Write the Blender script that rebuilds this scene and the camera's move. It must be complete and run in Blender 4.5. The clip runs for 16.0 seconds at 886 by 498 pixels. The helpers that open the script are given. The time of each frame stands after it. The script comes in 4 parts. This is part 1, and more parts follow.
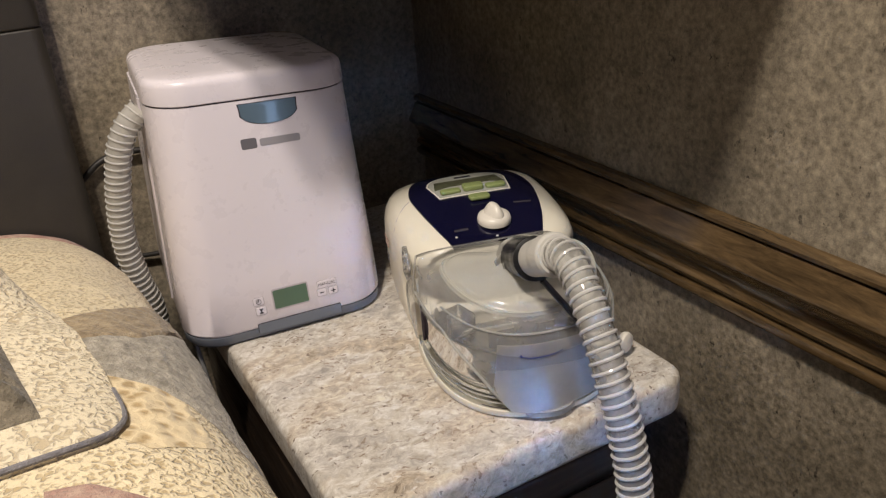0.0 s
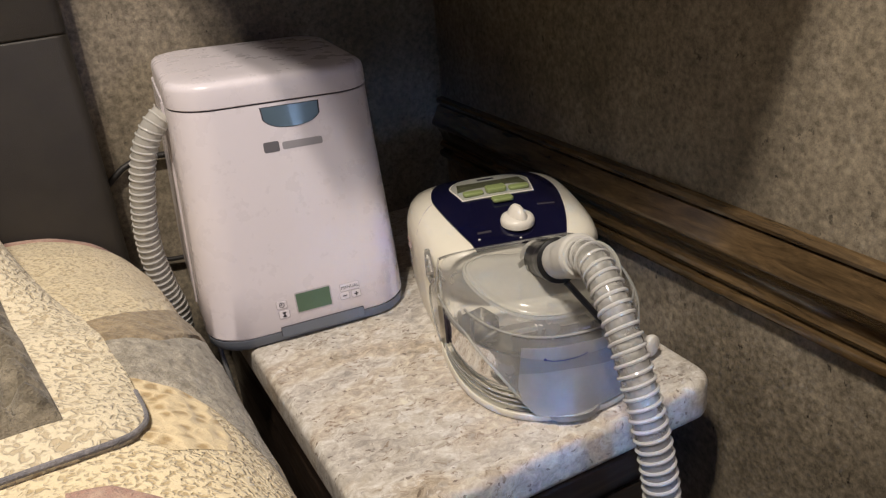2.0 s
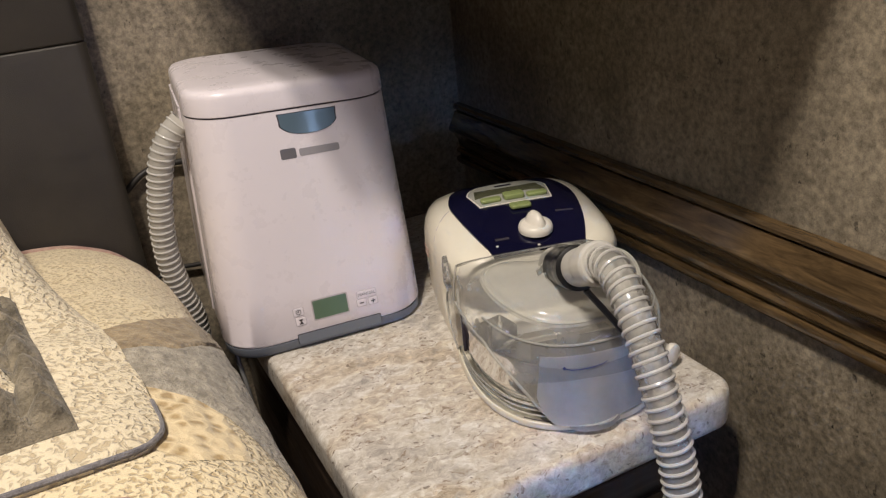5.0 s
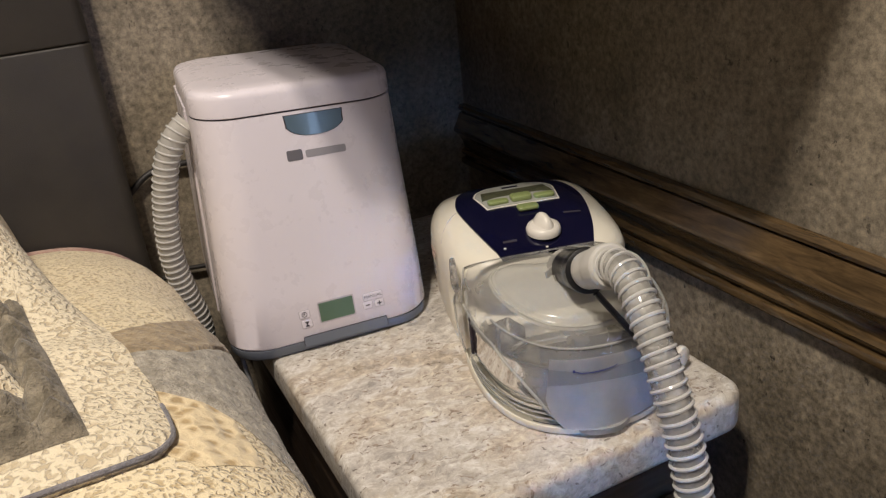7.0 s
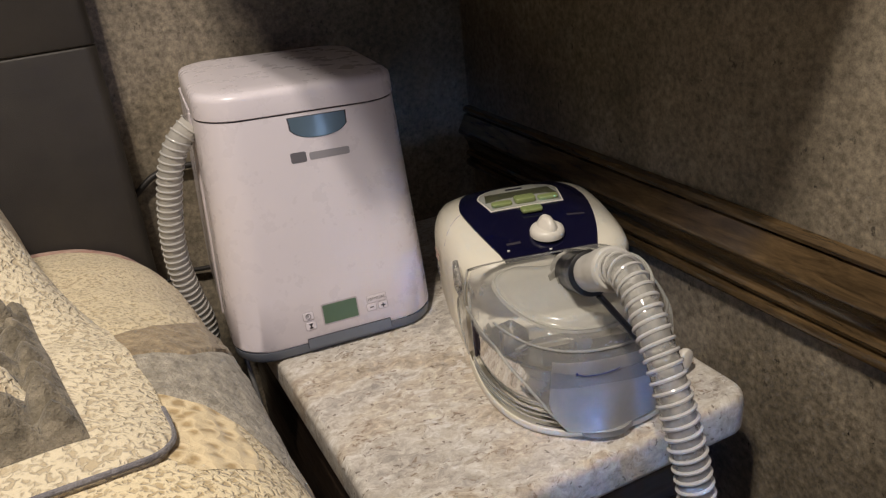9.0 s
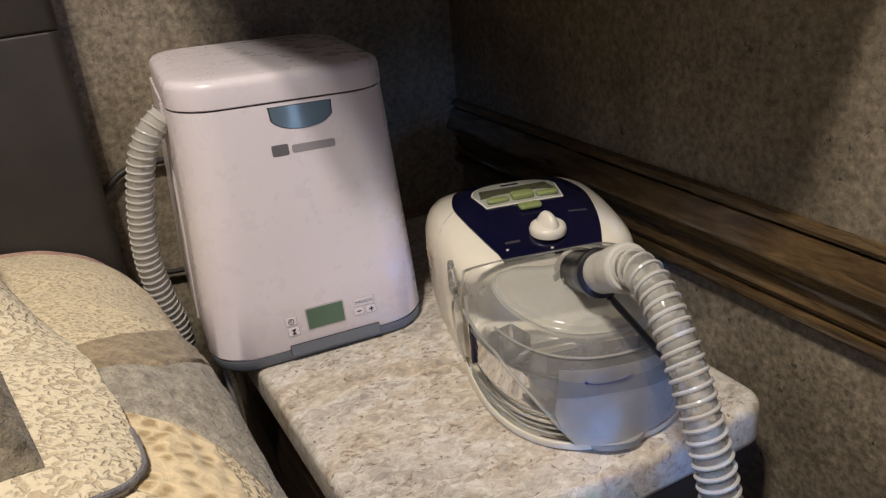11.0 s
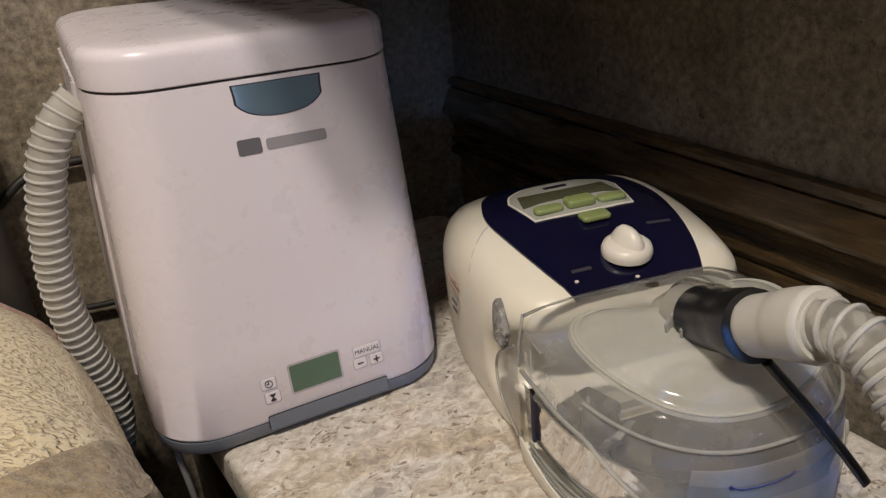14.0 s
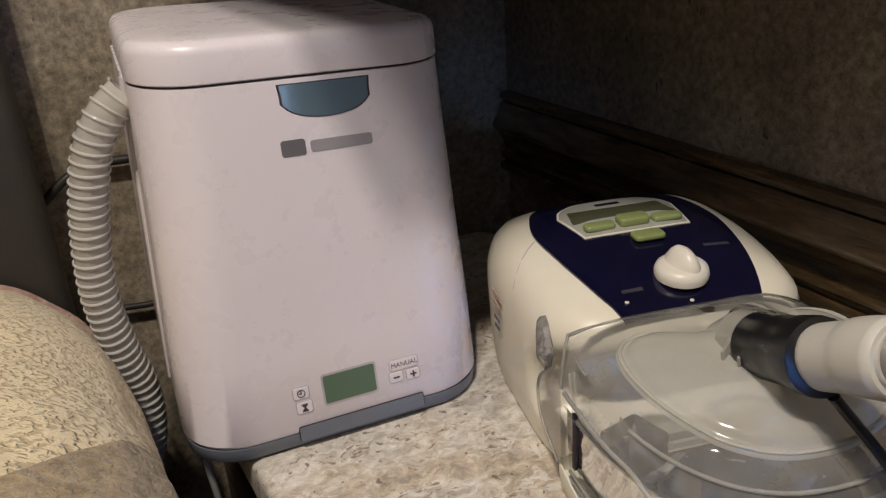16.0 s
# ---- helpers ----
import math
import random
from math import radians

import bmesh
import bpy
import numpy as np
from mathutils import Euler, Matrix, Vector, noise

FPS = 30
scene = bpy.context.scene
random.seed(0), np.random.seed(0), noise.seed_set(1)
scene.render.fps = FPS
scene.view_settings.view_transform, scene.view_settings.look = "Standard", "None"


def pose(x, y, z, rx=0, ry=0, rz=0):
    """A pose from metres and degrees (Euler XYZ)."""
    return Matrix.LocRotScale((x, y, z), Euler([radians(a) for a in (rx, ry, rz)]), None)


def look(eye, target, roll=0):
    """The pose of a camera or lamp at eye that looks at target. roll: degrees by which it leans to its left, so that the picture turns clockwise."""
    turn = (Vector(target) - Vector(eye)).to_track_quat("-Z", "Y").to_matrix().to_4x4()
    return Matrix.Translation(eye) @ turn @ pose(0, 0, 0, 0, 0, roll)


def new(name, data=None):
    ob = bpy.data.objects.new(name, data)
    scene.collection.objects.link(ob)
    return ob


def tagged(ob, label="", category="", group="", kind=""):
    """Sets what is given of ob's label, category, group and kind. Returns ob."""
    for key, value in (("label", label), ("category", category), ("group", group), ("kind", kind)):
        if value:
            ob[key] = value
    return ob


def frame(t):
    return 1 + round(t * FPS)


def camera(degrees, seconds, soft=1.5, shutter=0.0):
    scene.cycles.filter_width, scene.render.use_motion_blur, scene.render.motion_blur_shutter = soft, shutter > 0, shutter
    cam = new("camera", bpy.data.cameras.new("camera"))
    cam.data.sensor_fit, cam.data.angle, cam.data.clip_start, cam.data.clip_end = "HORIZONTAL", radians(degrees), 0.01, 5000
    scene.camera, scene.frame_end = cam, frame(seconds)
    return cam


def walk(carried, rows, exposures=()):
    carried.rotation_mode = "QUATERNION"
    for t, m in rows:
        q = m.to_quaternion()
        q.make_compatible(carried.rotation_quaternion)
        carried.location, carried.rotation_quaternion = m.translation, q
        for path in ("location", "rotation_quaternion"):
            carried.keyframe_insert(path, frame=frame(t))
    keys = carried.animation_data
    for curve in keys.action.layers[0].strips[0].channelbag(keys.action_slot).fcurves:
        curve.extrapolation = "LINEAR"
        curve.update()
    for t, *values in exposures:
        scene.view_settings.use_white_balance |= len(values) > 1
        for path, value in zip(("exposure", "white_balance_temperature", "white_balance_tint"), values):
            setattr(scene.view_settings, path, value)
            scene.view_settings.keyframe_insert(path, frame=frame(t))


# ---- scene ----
cam = camera(57.2, 16.0, 1.25)
PATH = [
    (0, (0.0144, -0.0064, 1.004), (0.6944, 1.2712, 0.3216), -4.5),
    (0.5, (0.0144, -0.008, 1.0072), (0.6832, 1.2744, 0.3248), -4.8),
    (1, (0.0152, -0.0064, 1.0016), (0.6752, 1.284, 0.324), -5),
    (1.5, (0.016, -0.0064, 1.0), (0.6696, 1.2904, 0.328), -5.2),
    (2, (0.0168, -0.004, 1.0), (0.6576, 1.3, 0.3304), -5.5),
    (2.5, (0.0168, -0.0048, 1.0008), (0.652, 1.3048, 0.3368), -5.7),
    (3, (0.0176, -0.0032, 1.0024), (0.6432, 1.3128, 0.34), -5.8),
    (3.5, (0.016, -0.0008, 1.0008), (0.6392, 1.3168, 0.3408), -5.9),
    (4, (0.0184, -0.0008, 0.9992), (0.6384, 1.32, 0.3424), -6),
    (6.5, (0.016, 0.0072, 0.9992), (0.6304, 1.3296, 0.3408), -6),
    (7, (0.0144, 0.008, 0.9992), (0.6312, 1.3304, 0.3432), -6),
    (7.5, (0.0152, 0.008, 0.9992), (0.6272, 1.3328, 0.344), -5.9),
    (8, (0.0144, 0.008, 0.9984), (0.6272, 1.3336, 0.3448), -5.9),
    (8.5, (0.0168, 0.008, 0.9992), (0.6248, 1.3352, 0.3448), -6.1),
    (9, (0.0176, 0.0072, 1.0), (0.6224, 1.3368, 0.3464), -6.2),
    (11.5, (0.0256, 0.0944, 0.9608), (0.6968, 1.388, 0.3016), -5.6),
    (12, (0.0296, 0.1552, 0.9408), (0.74, 1.4144, 0.256), -5.1),
    (12.5, (0.0304, 0.176, 0.9384), (0.8112, 1.3904, 0.2496), -4.4),
    (13, (0.0288, 0.208, 0.9264), (0.8192, 1.4136, 0.2336), -5.1),
    (13.5, (0.0304, 0.228, 0.9232), (0.7936, 1.4576, 0.2408), -5),
    (14, (0.0544, 0.2392, 0.9344), (0.7976, 1.4768, 0.2448), -5.1),
    (14.5, (0.0584, 0.2496, 0.928), (0.74, 1.5296, 0.2512), -5.5),
    (15, (0.056, 0.2552, 0.9232), (0.7336, 1.54, 0.2528), -4.6),
    (15.5, (0.0584, 0.2536, 0.9216), (0.7392, 1.5432, 0.264), -3.9),
    (16, (0.0616, 0.2512, 0.9216), (0.7408, 1.5488, 0.2776), -3.9),
]
EXPOSURES = [(t, stops - 0.05, 6020, 12) for t, stops in ((0, -0.12), (4, -0.12), (6.5, -0.15), (7.5, -0.2), (9, -0.32), (11.5, -0.28), (14, -0.36), (16, -0.38))]
walk(cam, [(t, look(eye, target, roll)) for t, eye, target, roll in PATH], EXPOSURES)

# ---- light ----
world = bpy.data.worlds.new("room_air")
scene.world = world
world.use_nodes = True
world.node_tree.nodes["Background"].inputs[0].default_value = (0.80, 0.78, 1.0, 1)
world.node_tree.nodes["Background"].inputs[1].default_value = 0.007


def area_lamp(name, eye, target, size, power, colour, size_y=None, spread=180):
    data = bpy.data.lights.new(name, "AREA")
    data.energy, data.color, data.size = power, colour, size
    if size_y:
        data.shape, data.size_y = "RECTANGLE", size_y
    else:
        data.shape = "DISK"
    data.spread = radians(spread)
    ob = new(name, data)
    ob.matrix_world = look(eye, target)
    return ob


area_lamp("ceiling_puck_light", (-0.20, 0.03, 2.00), (0.12, 0.60, 0.70), 0.05, 13.6, (1.0, 0.85, 0.67))
area_lamp("reading_puck_light", (-0.29, 0.08, 2.00), (0.28, 0.52, 0.70), 0.08, 11.6, (1.0, 0.86, 0.68))
# added broad warm fill from above, not a known fitting
area_lamp("ceiling_light", (-0.20, -0.45, 2.00), (0.2, 0.5, 0.65), 0.34, 1.3, (1.0, 0.86, 0.72))
area_lamp("window_daylight", (0.80, -2.02, 1.50), (0.25, 0.6, 0.75), 0.45, 5.2, (0.58, 0.57, 1.0), 0.40)
area_lamp("doorway_daylight", (0.44, -2.02, 0.85), (0.23, 0.66, 0.82), 0.04, 1.6, (0.50, 0.70, 1.0), 1.6)
# added narrow blue beam for the glow on the tub's front, no known source
area_lamp("foot_window_daylight", (-0.24, -2.02, 0.86), (0.31, 0.40, 0.60), 0.13, 0.15, (0.15, 0.40, 1.0), 0.28, 7)


# ---- materials ----
class Nodes:
    """Short hand for one node material."""

    def __init__(self, name):
        self.mat = bpy.data.materials.new(name)
        self.mat.use_nodes = True
        self.tree = self.mat.node_tree
        self.bsdf = self.tree.nodes["Principled BSDF"]
        self.out = self.tree.nodes["Material Output"]
        self.coord = self.tree.nodes.new("ShaderNodeTexCoord").outputs["Object"]

    def add(self, kind, **values):
        node = self.tree.nodes.new(kind)
        for key, value in values.items():
            node.inputs[key.replace("_", " ")].default_value = value
        return node

    def link(self, a, b):
        self.tree.links.new(a, b)

    def mapped(self, scale):
        m = self.add("ShaderNodeMapping", Scale=scale)
        self.link(self.coord, m.inputs["Vector"])
        return m.outputs[0]

    def noise(self, scale, detail=4.0, rough=0.6, vector=None, distortion=0.0):
        n = self.add("ShaderNodeTexNoise", Scale=scale, Detail=detail, Roughness=rough, Distortion=distortion)
        self.link(vector or self.coord, n.inputs["Vector"])
        return n.outputs["Fac"]

    def voronoi(self, scale, vector=None):
        n = self.add("ShaderNodeTexVoronoi", Scale=scale)
        self.link(vector or self.coord, n.inputs["Vector"])
        return n.outputs["Distance"]

    def ramp(self, fac, *stops):
        r = self.add("ShaderNodeValToRGB")
        e = r.color_ramp.elements
        while len(e) < len(stops):
            e.new(0.5)
        for el, (at, col) in zip(e, stops):
            el.position = at
            el.color = (*col, 1) if len(col) == 3 else col
        self.link(fac, r.inputs[0])
        return r.outputs[0]

    def mix(self, fac, a, b, mode="MIX"):
        m = self.tree.nodes.new("ShaderNodeMix")
        m.data_type, m.blend_type = "RGBA", mode
        for sock, val in ((m.inputs[0], fac), (m.inputs[6], a), (m.inputs[7], b)):
            if isinstance(val, bpy.types.NodeSocket):
                self.link(val, sock)
            else:
                sock.default_value = val if isinstance(val, (int, float)) else (*val, 1)
        return m.outputs[2]

    def bump(self, height, distance, strength=1.0, base=None):
        b = self.add("ShaderNodeBump", Strength=strength, Distance=distance)
        self.link(height, b.inputs["Height"])
        if base:
            self.link(base, b.inputs["Normal"])
        return b.outputs[0]

    def done(self, colour=None, rough=0.5, normal=None, **more):
        p = self.bsdf.inputs
        for key, val in (("Base Color", colour), ("Roughness", rough), ("Normal", normal)):
            if isinstance(val, bpy.types.NodeSocket):
                self.link(val, p[key])
            elif val is not None:
                p[key].default_value = (*val, 1) if key == "Base Color" else val
        for key, val in more.items():
            p[key.replace("_", " ")].default_value = val
        return self.mat


def plastic(name, colour, rough=0.3, dirt=0.06, grain=0.00008, **more):
    n = Nodes(name)
    big = n.noise(14, 4)
    dark = tuple(c * (1 - dirt * 2.2) for c in colour)
    col = n.mix(n.ramp(big, (0.35, (0, 0, 0)), (0.7, (1, 1, 1))), dark, colour)
    r = n.ramp(n.noise(60, 5), (0.3, (rough * 0.8,) * 3), (0.7, (rough * 1.25,) * 3))
    return n.done(col, r, n.bump(n.noise(900, 2), grain, 0.5), **more)


def wall_paper():
    n = Nodes("mottled_wallboard")
    v = n.mapped((1, 1, 0.7))
    cloud = n.noise(9, 5, 0.6, v)
    fine = n.noise(170, 7, 0.75)
    mid = n.noise(60, 5, 0.7, n.mapped((1, 1, 0.85)))
    col = n.ramp(cloud, (0.28, (0.152, 0.130, 0.094)), (0.5, (0.242, 0.209, 0.156)), (0.75, (0.335, 0.292, 0.224)))
    col = n.mix(0.26, col, n.ramp(mid, (0.34, (0.22, 0.21, 0.2)), (0.66, (0.76, 0.75, 0.74))), "OVERLAY")
    col = n.mix(0.62, col, n.ramp(fine, (0.34, (0.06, 0.05, 0.04)), (0.52, (0.5, 0.5, 0.5)), (0.68, (0.93, 0.91, 0.87))), "OVERLAY")
    spot = n.ramp(n.noise(190, 4, 0.7, n.mapped((1, 1, 0.6))), (0.60, (0, 0, 0)), (0.68, (1, 1, 1)))
    patch = n.ramp(n.noise(28, 3), (0.45, (0, 0, 0)), (0.62, (1, 1, 1)))
    dark = n.mix(1.0, spot, patch, "MULTIPLY")
    col = n.mix(dark, col, (0.035, 0.029, 0.023))
    scratch = n.ramp(n.noise(40, 5, 0.7, n.mapped((4, 4, 0.8))), (0.66, (0, 0, 0)), (0.74, (1, 1, 1)))
    col = n.mix(n.mix(0.45, (0, 0, 0), scratch), col, (0.30, 0.27, 0.22))
    return n.done(col, n.ramp(fine, (0.3, (0.42,) * 3), (0.7, (0.62,) * 3)), n.bump(fine, 0.0007, 0.6))


def dark_wood(name, base, light, gloss=0.22, along=(30, 1.2, 30), soft=0.4):
    n = Nodes(name)
    grain = n.noise(3.0, 6, 0.7, n.mapped(along), 0.6)
    streak = n.noise(9.0, 4, 0.6, n.mapped(tuple(a * 0.5 for a in along)))
    col = n.ramp(grain, (0.32, tuple(c * 0.35 for c in base)), (0.55, base), (0.72, light))
    col = n.mix(soft, col, n.ramp(streak, (0.3, (0.25, 0.25, 0.25)), (0.7, (0.75, 0.72, 0.68))), "OVERLAY")
    return n.done(col, n.ramp(streak, (0.3, (gloss * 0.8,) * 3), (0.7, (gloss * 1.7,) * 3)), n.bump(grain, 0.0005, 0.4), Coat_Weight=0.6, Coat_Roughness=0.10)


def granite():
    n = Nodes("granite_look_laminate")
    wob = n.add("ShaderNodeTexNoise", Scale=70, Detail=3)
    n.link(n.coord, wob.inputs["Vector"])
    warp = n.mix(0.018, (0, 0, 0), wob.outputs["Color"])
    add = n.tree.nodes.new("ShaderNodeVectorMath")
    n.link(n.coord, add.inputs[0])
    n.link(warp, add.inputs[1])
    v = add.outputs[0]

    def chips(scale, *stops):
        c = n.add("ShaderNodeTexVoronoi", Scale=scale)
        n.link(v, c.inputs["Vector"])
        sep = n.tree.nodes.new("ShaderNodeSeparateColor")
        n.link(c.outputs["Color"], sep.inputs[0])
        return n.ramp(sep.outputs[0], *stops)

    def level(fac, lo, hi, top=1.0):
        return n.ramp(fac, (lo, (0, 0, 0)), (hi, (top, top, top)))

    slant = n.add("ShaderNodeMapping", Scale=(1.0, 1.7, 1.0), Rotation=(0, 0, 0.7))
    n.link(v, slant.inputs["Vector"])
    w = slant.outputs[0]
    cloud = n.noise(8, 6, 0.62, w, 0.7)
    col = n.ramp(cloud, (0.28, (0.36, 0.34, 0.315)), (0.40, (0.52, 0.50, 0.465)), (0.49, (0.60, 0.575, 0.53)), (0.56, (0.545, 0.50, 0.43)), (0.64, (0.44, 0.385, 0.31)), (0.74, (0.50, 0.46, 0.39)))
    col = n.mix(0.62, col, n.ramp(n.noise(95, 6, 0.72, w), (0.32, (0.16, 0.15, 0.14)), (0.5, (0.52, 0.5, 0.48)), (0.68, (0.88, 0.87, 0.85))), "OVERLAY")
    col = n.mix(level(n.noise(34, 5, 0.65, w), 0.56, 0.70, 0.55), col, (0.36, 0.34, 0.32))
    pale = n.mix(1.0, level(n.noise(80, 5, 0.6, w, 0.5), 0.56, 0.62), level(n.noise(17, 3), 0.45, 0.60, 0.75), "MULTIPLY")
    col = n.mix(pale, col, (0.74, 0.72, 0.69))
    fleck = n.mix(1.0, level(n.noise(165, 3, 0.6, w, 0.4), 0.55, 0.66), level(n.noise(24, 5, 0.7, w), 0.45, 0.58, 0.85), "MULTIPLY")
    col = n.mix(fleck, col, (0.20, 0.135, 0.085))
    tone = chips(300, (0.0, (0.3, 0.29, 0.28)), (0.5, (0.5, 0.5, 0.5)), (1.0, (0.72, 0.71, 0.70)))
    col = n.mix(0.22, col, tone, "OVERLAY")
    pin = chips(420, (0.0, (0.7, 0.7, 0.7)), (0.014, (0.7, 0.7, 0.7)), (0.018, (0, 0, 0)), (1.0, (0, 0, 0)))
    col = n.mix(pin, col, (0.10, 0.07, 0.05))
    return n.done(col, n.ramp(tone, (0.2, (0.26,) * 3), (0.8, (0.40,) * 3)), n.bump(n.noise(500, 3), 0.0002, 0.4))


def chenille(name, light, dark, scale=215, depth=0.0026):
    """Looping tufted strands over a darker ground, deepened in colour for the shade between tufts."""
    n = Nodes(name)
    worm = n.ramp(n.noise(scale, 1.2, 0.5, None, 0.5), (0.34, (0, 0, 0)), (0.42, (0.30, 0.30, 0.30)), (0.50, (0.85, 0.85, 0.85)), (0.60, (1, 1, 1)))
    fuzz = n.noise(1100, 3, 0.7)
    mid = tuple(a * 0.62 + b * 0.38 for a, b in zip(light, dark))
    col = n.ramp(worm, (0.05, dark), (0.45, mid), (0.85, light))
    col = n.mix(0.25, col, n.ramp(fuzz, (0.3, (0.32, 0.32, 0.32)), (0.7, (0.7, 0.7, 0.7))), "OVERLAY")
    stain = n.noise(11, 3)
    col = n.mix(n.ramp(stain, (0.35, (0, 0, 0)), (0.75, (0.35, 0.35, 0.35))), col, tuple(c * 0.72 for c in light))
    nrm = n.bump(worm, depth, 0.8, n.bump(n.noise(45, 2), 0.004, 0.6))
    return n.done(col, 0.95, n.bump(fuzz, 0.0005, 0.6, nrm), Sheen_Weight=0.25, Sheen_Roughness=0.6)


def netted(name, light, dark, scale):
    """A raised pale net round small sunken dots."""
    n = Nodes(name)
    wob = n.add("ShaderNodeTexNoise", Scale=120, Detail=2)
    n.link(n.coord, wob.inputs["Vector"])
    add = n.tree.nodes.new("ShaderNodeVectorMath")
    n.link(n.coord, add.inputs[0])
    n.link(n.mix(0.006, (0, 0, 0), wob.outputs["Color"]), add.inputs[1])
    cell = n.voronoi(scale, add.outputs[0])
    fuzz = n.noise(1100, 3, 0.7)
    col = n.ramp(cell, (0.20, dark), (0.36, tuple(a * 0.6 + b * 0.4 for a, b in zip(light, dark))), (0.52, light))
    col = n.mix(0.3, col, n.ramp(fuzz, (0.3, (0.3, 0.3, 0.3)), (0.7, (0.72, 0.72, 0.72))), "OVERLAY")
    return n.done(col, 0.95, n.bump(fuzz, 0.0005, 0.6, n.bump(cell, 0.0018, 0.8)), Sheen_Weight=0.2)


def cloth(name, a, b, scale=60):
    n = Nodes(name)
    blot = n.noise(scale, 5, 0.65)
    fuzz = n.noise(750, 3, 0.7)
    col = n.ramp(blot, (0.35, a), (0.65, b))
    col = n.mix(0.35, col, n.ramp(fuzz, (0.3, (0.3, 0.3, 0.3)), (0.7, (0.72, 0.72, 0.72))), "OVERLAY")
    return n.done(col, 0.95, n.bump(fuzz, 0.0008, 0.7, n.bump(n.noise(140, 4), 0.004, 0.9)), Sheen_Weight=0.2)


def see_through(name, tint, clear, gloss=0.06, milk=(0.8, 0.8, 0.78), ior=1.45, wave=0.0, glow=0.4):
    """Thin plastic: lets light straight through, with a milky share and a glossy skin."""
    n = Nodes(name)
    n.tree.nodes.remove(n.bsdf)
    trans = n.add("ShaderNodeBsdfTransparent", Color=(*tint, 1))
    diff = n.add("ShaderNodeBsdfDiffuse", Color=(*milk, 1))
    back = n.add("ShaderNodeBsdfTranslucent", Color=(*milk, 1))
    shine = n.add("ShaderNodeBsdfGlossy", Roughness=gloss)
    fres = n.add("ShaderNodeFresnel", IOR=ior)
    body, milkmix, skin = (n.tree.nodes.new("ShaderNodeMixShader") for _ in range(3))
    milkmix.inputs[0].default_value = glow
    n.link(diff.outputs[0], milkmix.inputs[1])
    n.link(back.outputs[0], milkmix.inputs[2])
    cloudy = n.ramp(n.noise(35, 4), (0.3, (clear * 0.88,) * 3), (0.7, (min(1, clear * 1.08),) * 3))
    n.link(cloudy, body.inputs[0])
    n.link(milkmix.outputs[0], body.inputs[1])
    n.link(trans.outputs[0], body.inputs[2])
    n.link(fres.outputs[0], skin.inputs[0])
    n.link(body.outputs[0], skin.inputs[1])
    n.link(shine.outputs[0], skin.inputs[2])
    if wave:
        b = n.bump(n.noise(55, 2), wave, 0.6)
        n.link(b, shine.inputs["Normal"])
        n.link(b, fres.inputs["Normal"])
    n.link(skin.outputs[0], n.out.inputs["Surface"])
    return n.mat


WALL = wall_paper()
RAIL_WOOD = dark_wood("dark_glossy_moulding", (0.105, 0.068, 0.031), (0.165, 0.110, 0.052), 0.14, (45, 6, 45), 0.2)
CASE_WOOD = dark_wood("dark_cabinet_wood", (0.030, 0.018, 0.011), (0.060, 0.036, 0.020), 0.35, (3, 3, 30))
GRANITE = granite()
VINYL = plastic("charcoal_vinyl", (0.038, 0.033, 0.027), 0.48, 0.12, 0.0006)
CEIL = plastic("plain_ceiling_paint", (0.34, 0.31, 0.27), 0.8)
ROOMWALL = plastic("plain_room_wall", (0.11, 0.095, 0.08), 0.7)
FLOORING = dark_wood("dark_floor_board", (0.07, 0.045, 0.028), (0.12, 0.08, 0.05), 0.4, (3, 30, 30))
SHELL = plastic("white_gloss_plastic", (0.755, 0.712, 0.765), 0.29, 0.004, 0.00003, Coat_Weight=0.15, Coat_Roughness=0.12)
SHELL_SIDE = plastic("pale_lilac_side_plastic", (0.60, 0.55, 0.57), 0.35, 0.03)
FOOT_GREY = plastic("slate_grey_plastic", (0.155, 0.175, 0.215), 0.4, 0.04)
TAB_BLUE = plastic("blue_grey_gloss_plastic", (0.105, 0.155, 0.205), 0.10, 0.03, 0.00002, Coat_Weight=0.5)
SEAM_DARK = plastic("dark_seam", (0.03, 0.02, 0.03), 0.6)
LCD_GREEN = plastic("green_lcd", (0.098, 0.165, 0.108), 0.16, 0.06, 0.00002)
INK = plastic("grey_ink", (0.15, 0.145, 0.165), 0.5)
INK_PALE = plastic("pale_grey_ink", (0.34, 0.33, 0.36), 0.5)
INK_BLUE = plastic("dark_blue_ink", (0.03, 0.04, 0.20), 0.5)
INK_DARK = plastic("dark_ink", (0.045, 0.04, 0.05), 0.5)
# groove shade round the keys as a flat colour; display surround and body seam too
GROOVE = plastic("button_groove_shade", (0.50, 0.46, 0.50), 0.5)
CREAM = plastic("cream_white_plastic", (0.80, 0.765, 0.655), 0.34, 0.03, 0.0001)
NAVY = plastic("navy_gloss_plastic", (0.006, 0.006, 0.028), 0.18, 0.10, 0.00005, Coat_Weight=0.3)
WINDOW_GREY = plastic("grey_green_display_cover", (0.40, 0.41, 0.37), 0.10, 0.04, 0.00002)
LCD_DARK = plastic("olive_display", (0.085, 0.090, 0.055), 0.15, 0.10, 0.00002)
LIME = plastic("pale_green_button", (0.27, 0.33, 0.13), 0.30, 0.06)
WHITE = plastic("white_matt_plastic", (0.78, 0.75, 0.68), 0.35, 0.03)
RUBBER = plastic("black_rubber", (0.012, 0.012, 0.013), 0.32, 0.1)
CUFF = plastic("pale_grey_rubber_cuff", (0.62, 0.61, 0.57), 0.38, 0.05)
RIB = see_through("white_translucent_rib", (0.96, 0.96, 0.95), 0.22, 0.15, (0.90, 0.89, 0.86))
